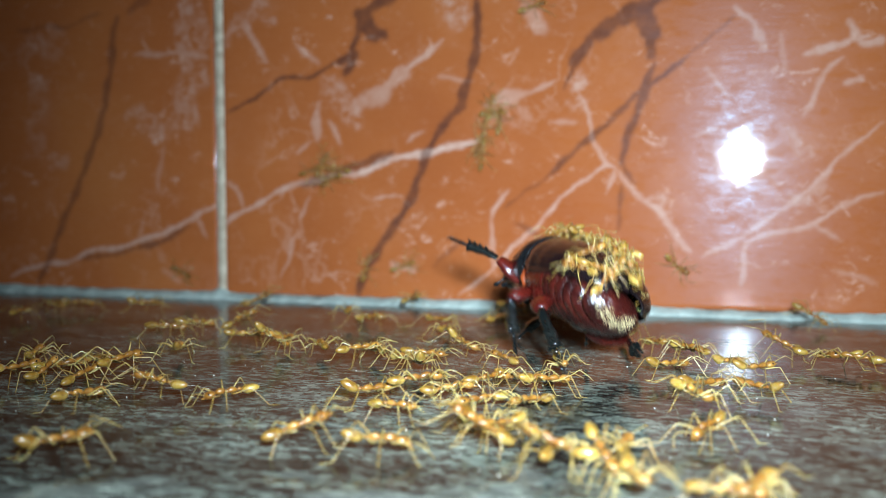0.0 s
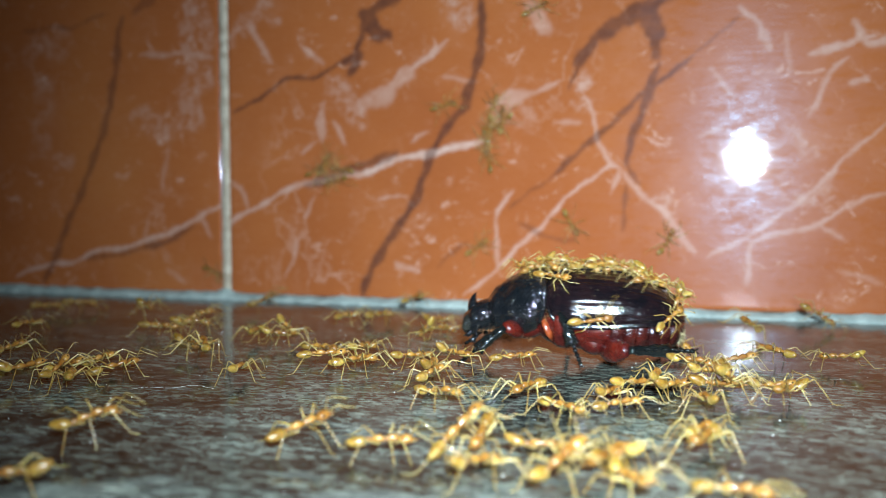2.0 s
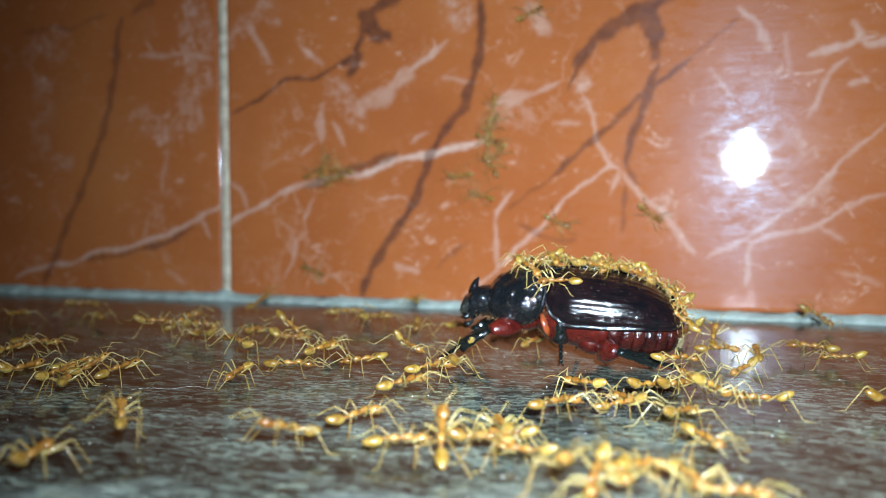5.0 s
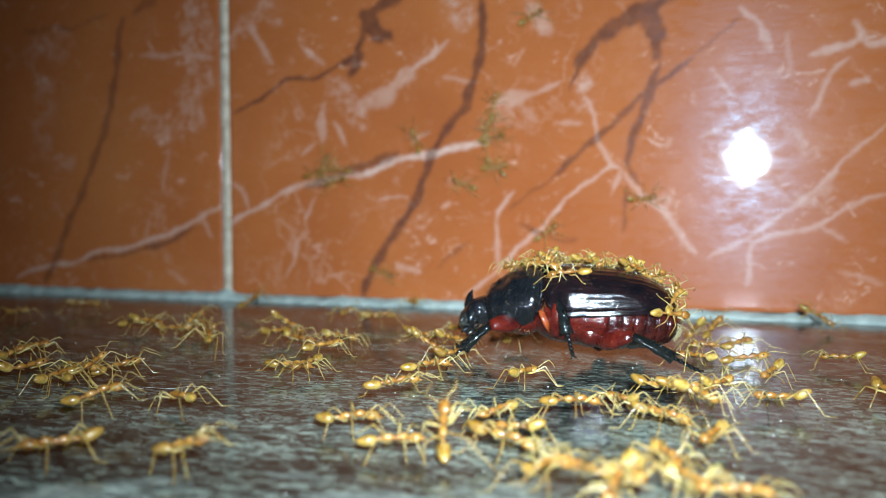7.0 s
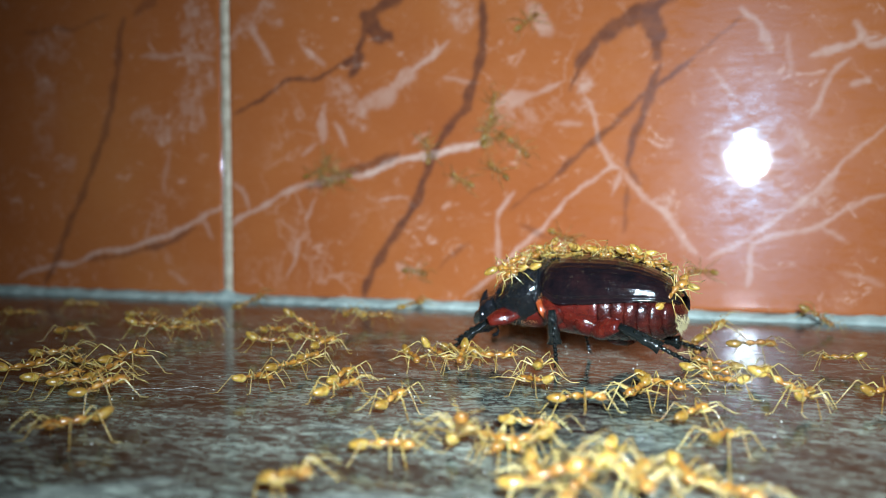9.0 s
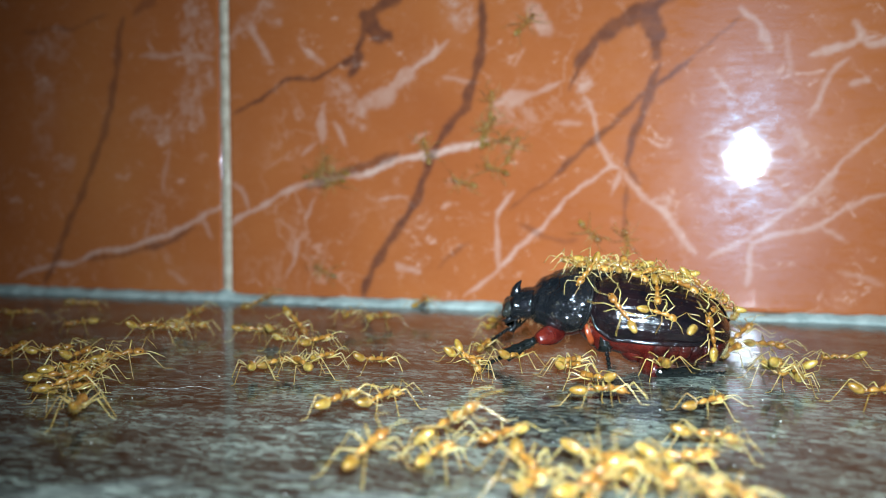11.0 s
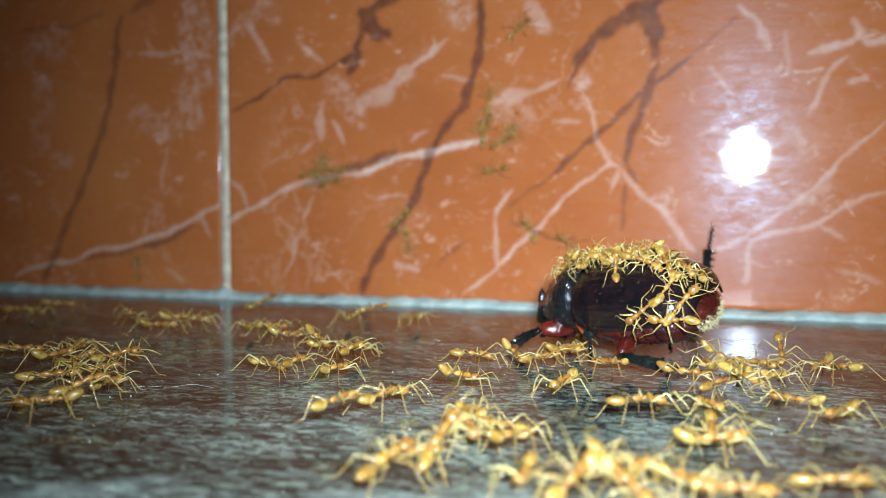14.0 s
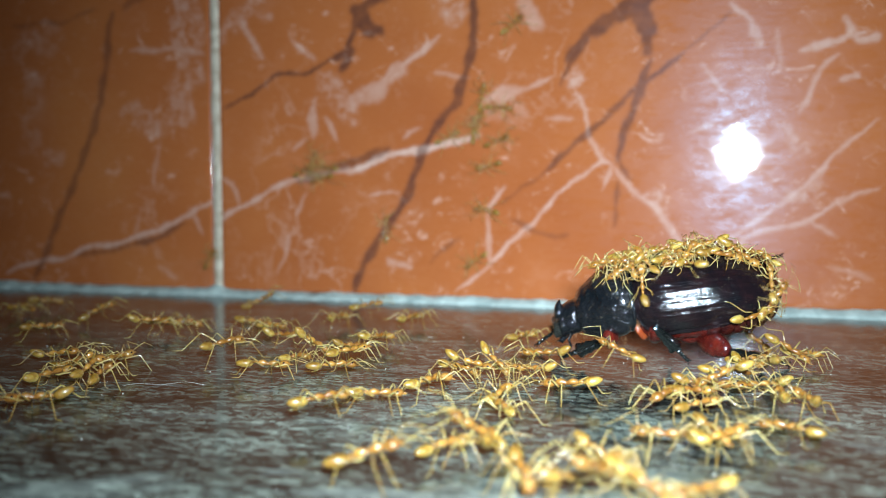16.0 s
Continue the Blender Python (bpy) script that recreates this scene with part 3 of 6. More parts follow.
def build_beetle():
    beetle = tagged(new("rhinoceros_beetle"), "glossy black and red-brown rhinoceros beetle struggling under ants on the granite", "beetle")
    # wing cases: widest above the rim, then curling under; the rim is lowest in front and climbs to the tail
    xs = [-6.8, -5.6, -3, 2, 9, 14, 17.6, 19.7]
    wide = [5.6, 7.3, 8.6, 9.2, 9.2, 8.4, 6.6, 3.8]
    top = [5.0, 6.3, 7.4, 8.0, 7.8, 6.6, 4.6, 2.2]
    hip = [2.2, 1.2, 0.6, 0.7, 1.0, 1.1, 0.9, 0.5]
    past = [78, 100, 113, 114, 110, 107, 104, 100]
    for s in (-1, 1):
        bm = bmesh.new()
        grid = []
        nu, nv = 60, 72
        for i in range(nu + 1):
            x = xs[0] + (xs[-1] - xs[0]) * (i / nu)
            w, t, c, last = (spline(xs, q, x) for q in (wide, top, hip, past))
            row = []
            for k in range(nv + 1):
                v = k / nv
                a = radians(last) * v
                y = 0.06 + w * math.sin(a)
                z = c + (t - c) * math.cos(a)
                groove = 0.035 * math.sin(v * 66) * math.sin(math.pi * i / nu) ** 0.5
                rim = 0.20 * math.exp(-((v - 0.972) / 0.016) ** 2) - 0.16 * math.exp(-((v - 0.925) / 0.018) ** 2)
                pit = 0.022 * noise.noise((x * 2.4, s * v * 30, 4.1)) + 0.06 * noise.noise((x * 0.4, s * v * 5, 8.3))
                out = groove * (1 - v ** 6) + rim + pit
                row.append(bm.verts.new((x * MM, s * (y + out * math.sin(a)) * MM, (z + out * math.cos(a)) * MM)))
            grid.append(row)
        for i in range(nu):
            for k in range(nv):
                bm.faces.new((grid[i][k], grid[i + 1][k], grid[i + 1][k + 1], grid[i][k + 1]))
        ob = part("wing_case", bm, ELYTRON_SHELL, beetle, "dark glossy wing case with fine lengthwise lines")
        if s > 0:
            ob.data.flip_normals()
        sol = ob.modifiers.new("thick", "SOLIDIFY")
        sol.thickness, sol.offset = 0.3 * MM, -1.0
    # scutellum
    bm = bmesh.new()
    egg(bm, (-5.2, 0, 6.9), (1.7, 1.2, 0.5), 10, 6)
    part("scutellum", bm, BLACK_SHELL, beetle)
    # shield behind the head
    px = [-16.9, -16.2, -14.5, -12, -9.5, -7.3, -6.0, -5.3]
    bm = bmesh.new()
    hull(bm, -16.9, -5.3, 46, px, [3.3, 4.5, 5.8, 7.1, 7.9, 7.9, 7.0, 5.2], [1.9, 3.1, 4.6, 6.3, 7.3, 7.4, 6.8, 5.4],
         [-2.6, -3.9, -4.7, -5.3, -5.1, -3.9, -2.2, 0.4], 76, [-0.8, -0.8, -0.8, -0.6, -0.2, 0.5, 1.3, 2.4])
    for q in bm.verts:  # wrinkled in front, dented at the shoulders, fine pits behind
        x, y, z = (e / MM for e in q.co)
        rough = min(1.0, max(0.25, (-8.5 - x) / 4))
        push = (0.30 * noise.noise((x * 0.8, y * 0.8, z * 0.8)) + 0.16 * noise.noise((x * 2.2, y * 2.2, z * 2.2 + 9))) * rough
        push -= 0.55 * math.exp(-((x + 13.6) / 1.6) ** 2 - ((abs(y) - 4.0) / 1.8) ** 2 - ((z - 4.2) / 2.0) ** 2)
        q.co += Vector((0, y, z)).normalized() * push * MM
    part("pronotum", bm, BLACK_SHELL, beetle, "black domed wrinkled shield behind the head")
    bm = bmesh.new()
    arc = np.linspace(-0.55, math.pi + 0.55, 44)
    tube(bm, [(-6.35 - 1.5 * max(0.0, -math.sin(a)) ** 1.0, 7.5 * math.cos(a), 1.1 + 6.0 * math.sin(a)) for a in arc], [0.34] * 44, 6)
    part("shield_rim", bm, BLACK_SHELL, beetle)
    # rusty hairs in the waist between shield and wing cases
    rnd = random.Random(5)
    bm = bmesh.new()
    for i in range(160):
        a = rnd.uniform(-0.5, 0.9)
        s = rnd.choice((-1, 1))
        q = Vector((-5.9 + rnd.uniform(-0.4, 0.7), s * 6.0 * math.cos(a), 0.3 + 5.4 * math.sin(a)))
        e = q + Vector((rnd.uniform(-0.3, 0.5), s * rnd.uniform(0.5, 1.3), rnd.uniform(-0.7, 0.5)))
        tube(bm, [q, e], [0.07, 0.015], 4)
    part("waist_hairs", bm, HAIR, beetle, "rusty hairs in the waist")
    bm = bmesh.new()
    hull(bm, -15.0, -6.5, 10, [-15.0, -12, -9, -6.5], [2.6, 4.2, 4.8, 4.0], [0, 0, 0, 0], [-4.2, -5.4, -6.0, -5.0], 24)
    part("breast", bm, RED_SHELL, beetle, "red-brown underside of the front body")
    # chest plate and belly rings
    bx = [-7.5, -5, 0, 5, 9, 13, 16.6, 18.9, 20.1]
    bw = [4.2, 6.6, 8.2, 8.7, 8.6, 8.0, 6.6, 4.7, 2.0]
    bt = [0.0, 2.0, 3.2, 3.4, 3.2, 2.8, 2.0, 1.2, 0.0]
    bb = [-4.6, -6.2, -7.0, -7.1, -7.0, -6.6, -5.7, -4.4, -2.8]
    bm = bmesh.new()
    hull(bm, -7.5, 6.0, 18, bx, bw, bt, bb, 32)
    part("chest_plate", bm, RED_SHELL, beetle, "smooth red-brown chest plate")
    cuts = [6.0, 8.5, 10.8, 13.0, 15.1, 17.2, 20.1]
    for k, (x0, x1) in enumerate(zip(cuts, cuts[1:])):
        bm = bmesh.new()
        loops = []
        for i in range(6):
            u = i / 5
            x = x0 + (x1 - x0) * u
            g = 1.0 + 0.022 * math.sin(math.pi * min(1, u * 1.15)) - (0.035 if i == 5 and k < 5 else 0)
            w, t, b = spline(bx, bw, x) * g, spline(bx, bt, x), spline(bx, bb, x) * g
            c = (t + b) / 2
            loops.append([(x, w * math.cos(2 * math.pi * q / 36), c + (t - c) * math.sin(2 * math.pi * q / 36)) for q in range(36)])
        rings(bm, loops)
        part("belly_ring", bm, BELLY_SHELL, beetle)
    # broad hip plates of the hind and middle legs, meeting at the middle line
    for s in (-1, 1):
        for x, y, z, size in ((3.6, 3.9, -4.9, (3.0, 3.7, 2.6)), (-2.2, 3.4, -4.6, (2.6, 3.2, 2.3))):
            bm = bmesh.new()
            egg(bm, (0, 0, 0), size, 20, 14, 0.9)
            part("hip_plate", bm, RED_SHELL, beetle, "glossy red-brown hip plate", pose(x * MM, s * y * MM, z * MM, 0, 0, s * 24))
    # orange side plates between chest and shield
    for s in (-1, 1):
        bm = bmesh.new()
        tube(bm, [(-6.4, s * 5.2, -1.0), (-5.7, s * 6.2, -2.3), (-4.9, s * 6.3, -3.8), (-4.2, s * 5.4, -5.3)], [0.3, 0.8, 0.8, 0.3], 10, 0.6)
        part("side_plate", bm, TAN_SHELL, beetle, "glossy orange-tan side plate")
    # pale bristles at the tail, rusty ones under the head and chest
    rnd = random.Random(11)
    bm = bmesh.new()
    for i in range(340):
        a = rnd.uniform(-3.1, 0.3)
        r = rnd.uniform(0.3, 1.0)
        q = Vector((18.8 + 1.2 * (1 - r), 4.4 * r * math.cos(a), -1.4 + 2.6 * r * math.sin(a)))
        e = q + Vector((rnd.uniform(0.3, 1.1), rnd.uniform(-0.6, 0.6), rnd.uniform(-1.2, 0.1)))
        tube(bm, [q, (q + e) / 2 + Vector((0, 0, 0.15)), e], [0.07, 0.055, 0.012], 4)
    part("tail_bristles", bm, PALE_HAIR, beetle, "pale straw tail bristles")
    bm = bmesh.new()
    for i in range(150):
        x = rnd.uniform(-19.5, -8)
        s = rnd.choice((-1, 1))
        q = Vector((x, s * rnd.uniform(0.5, 2.2 + (x + 19.5) * 0.32), -3.6 - (x + 19.5) * 0.15))
        e = q + Vector((rnd.uniform(-0.8, 0.4), s * rnd.uniform(0.0, 0.9), -rnd.uniform(0.2, 0.9)))
        tube(bm, [q, e], [0.06, 0.012], 4)
    part("chin_bristles", bm, HAIR, beetle, "rusty bristles below the head")
    # head
    hx = [-21.0, -20.5, -19.0, -17.2, -15.6]
    bm = bmesh.new()
    hull(bm, -21.0, -15.6, 24, hx, [1.9, 2.8, 3.3, 3.6, 3.7], [-0.9, 0.1, 1.1, 1.7, 1.9], [-4.4, -5.0, -4.9, -4.5, -4.0], 32)
    for q in bm.verts:
        q.co += q.co.normalized() * 0.16 * MM * noise.noise(q.co * 1500)
    head = part("head", bm, BLACK_SHELL, beetle, "blunt black head")
    bm = bmesh.new()
    tube(bm, [(-19.2, 0, -2.0), (-19.7, 0, -1.2), (-20.0, 0, 0.0), (-20.0, 0, 1.0), (-19.8, 0, 1.9), (-19.4, 0, 2.8)], [1.7, 1.75, 1.6, 1.2, 0.75, 0.15], 12, 0.7)
    part("horn", bm, BLACK_SHELL, head, "short black horn bent backwards")
    bm = bmesh.new()
    hull(bm, -22.0, -19.8, 16, [-22.0, -21.7, -20.9, -19.8], [1.2, 2.2, 2.8, 3.0], [-2.9, -1.9, -0.8, -0.2], [-4.0, -4.7, -5.0, -4.9], 28)
    for q in bm.verts:
        q.co += q.co.normalized() * 0.4 * MM * noise.noise(q.co * 900)
    part("clypeus", bm, DUSTY_SHELL, head, "dusty rough front plate of the head")
    for s in (-1, 1):
        bm = bmesh.new()
        egg(bm, (-17.9, s * 3.0, -0.9), (1.15, 0.7, 1.1), 14, 9)
        part("eye", bm, EYE, head)
        bm = bmesh.new()
        tube(bm, [(-19.6, s * 1.6, -4.2), (-20.8, s * 2.1, -5.1), (-21.6, s * 1.5, -5.3)], [0.65, 0.55, 0.15], 8)
        part("mandible", bm, BLACK_SHELL, head)
        bm = bmesh.new()
        tube(bm, [(-18.4, s * 2.6, -3.4), (-19.2, s * 3.4, -4.2), (-19.0, s * 3.9, -5.2), (-19.6, s * 4.0, -5.8), (-20.4, s * 4.0, -5.9)], [0.3, 0.24, 0.24, 0.55, 0.42], 8)
        part("feeler", bm, BLACK_SHELL, head, "short clubbed feeler")
    nodding = [o for o in beetle.children if o.name.split(".")[0] in ("pronotum", "shield_rim", "breast", "chin_bristles", "head")]
    legs = {}
    for name in LEGS:
        for s in (-1, 1):
            legs[name, s] = build_leg(beetle, name, s)
    return beetle, legs, nodding


beetle, beetle_legs, beetle_front = build_beetle()


# ---- weaver ants; the head points to +x, the feet stand at z = 0 ----
def build_ant(seed, spread=1.0):
    rnd = random.Random(seed)
    ant = tagged(new("weaver_ant"), "slender amber weaver ant with long straw-coloured legs", "ant", "weaver ants")
    lift = rnd.uniform(0.0, 0.7)
    z = 2.25 if spread == 1.0 else 1.45
    bm = bmesh.new()
    tube(bm, [(-1.55, 0, z - 0.1), (-1.3, 0, z + 0.08), (-0.8, 0, z + 0.16), (-0.35, 0, z + 0.05), (-0.05, 0, z - 0.02), (0.35, 0, z + 0.12), (0.85, 0, z + 0.18), (1.25, 0, z + 0.1), (1.5, 0, z + 0.02)],
         [0.15, 0.34, 0.43, 0.34, 0.23, 0.38, 0.47, 0.35, 0.18], 10)
    part("thorax", bm, ANT_BODY, ant)
    bm = bmesh.new()
    tube(bm, [(-2.35, 0, z - 0.12), (-2.05, 0, z + 0.1), (-1.8, 0, z + 0.12), (-1.5, 0, z - 0.1)], [0.12, 0.22, 0.24, 0.13], 8)
    part("petiole", bm, ANT_BODY, ant)
    bm = bmesh.new()
    egg(bm, (-1.2, 0, 0), (1.25, 0.78, 0.74), 14, 10, 0.7)
    for k in range(3):
        x = -0.7 - 0.5 * k
        r = (0.735, 0.71, 0.545)[k]
        tube(bm, [(x - 0.05, 0, 0), (x, 0, 0), (x + 0.05, 0, 0)], [r * 0.9, r * (1.0 if k < 2 else 0.98), r * 0.9], 14, 0.93)
    part("gaster", bm, ANT_GASTER, ant, "golden banded gaster", pose(-2.25 * MM, 0, (z - 0.1) * MM, 0, (32 * lift + rnd.uniform(-14, 8)) * (1 if spread == 1.0 else 0.35), rnd.uniform(-18, 18)))
    turn = pose(1.5 * MM, 0, z * MM, 0, rnd.uniform(-12, 22), rnd.uniform(-22, 22))
    bm = bmesh.new()
    egg(bm, (0.8, 0, 0), (0.88, 0.72, 0.58), 14, 9, 1.0)
    tube(bm, [(-0.15, 0, 0), (0.2, 0, 0)], [0.15, 0.3], 8)
    head = part("head", bm, ANT_BODY, ant, "", turn)
    for s in (-1, 1):
        bm = bmesh.new()
        egg(bm, (0.72, s * 0.57, 0.2), (0.2, 0.12, 0.17), 8, 5)
        part("eye", bm, EYE, head)
        bm = bmesh.new()
        tube(bm, [(1.45, s * 0.32, -0.1), (1.85, s * 0.34, -0.14), (2.15, s * 0.06, -0.16)], [0.17, 0.12, 0.03], 6, 0.6)
        part("mandible", bm, ANT_BODY, head)
        bm = bmesh.new()
        o, u = rnd.uniform(0.9, 1.5), rnd.uniform(0.1, 1.1)
        tube(bm, [(1.3, s * 0.25, 0.25), (1.9, s * o * 0.8, 0.5 + u * 0.5), (2.3, s * (o + 0.4), 0.55 + u), (3.0, s * (o + 0.55), 0.35 + u * 0.6), (3.9, s * (o + 0.3), 0.0 + u * 0.3), (4.5, s * (o + 0.1), -0.3)],
             [0.065, 0.055, 0.065, 0.055, 0.06, 0.035], 6)
        part("antenna", bm, ANT_LEG, head)
    legs = []
    for k, (x, out, fwd) in enumerate(((0.95, 2.7, 2.4), (0.3, 3.2, 0.1), (-0.7, 2.9, -2.9))):
        for s in (-1, 1):
            bm = bmesh.new()
            f = (fwd * 1.3 + rnd.uniform(-1.3, 1.3)) * spread
            o = (out * 1.1 + rnd.uniform(-0.9, 0.8)) * spread
            kz = rnd.uniform(0.4, 1.5)
            hz = z - 0.3
            fall = hz - (0 if rnd.random() < 0.8 else rnd.uniform(0.8, 2.6))
            tube(bm, [(0, 0, 0), (f * 0.08, s * 0.38, 0.02), (f * 0.27, s * o * 0.3, kz * 0.55), (f * 0.48, s * o * 0.5, kz), (f * 0.53, s * o * 0.55, kz * 0.93),
                      (f * 0.93, s * o * 0.92, 0.16 - fall), (f * 0.97, s * o * 0.95, 0.10 - fall), (f * 1.22, s * o * 1.12, 0.06 - fall)],
                 [0.12, 0.13, 0.11, 0.085, 0.08, 0.062, 0.052, 0.036], 6)
            legs.append(part("leg", bm, ANT_LEG, ant, "", pose(x * MM, s * 0.28 * MM, hz * MM)))
    return ant


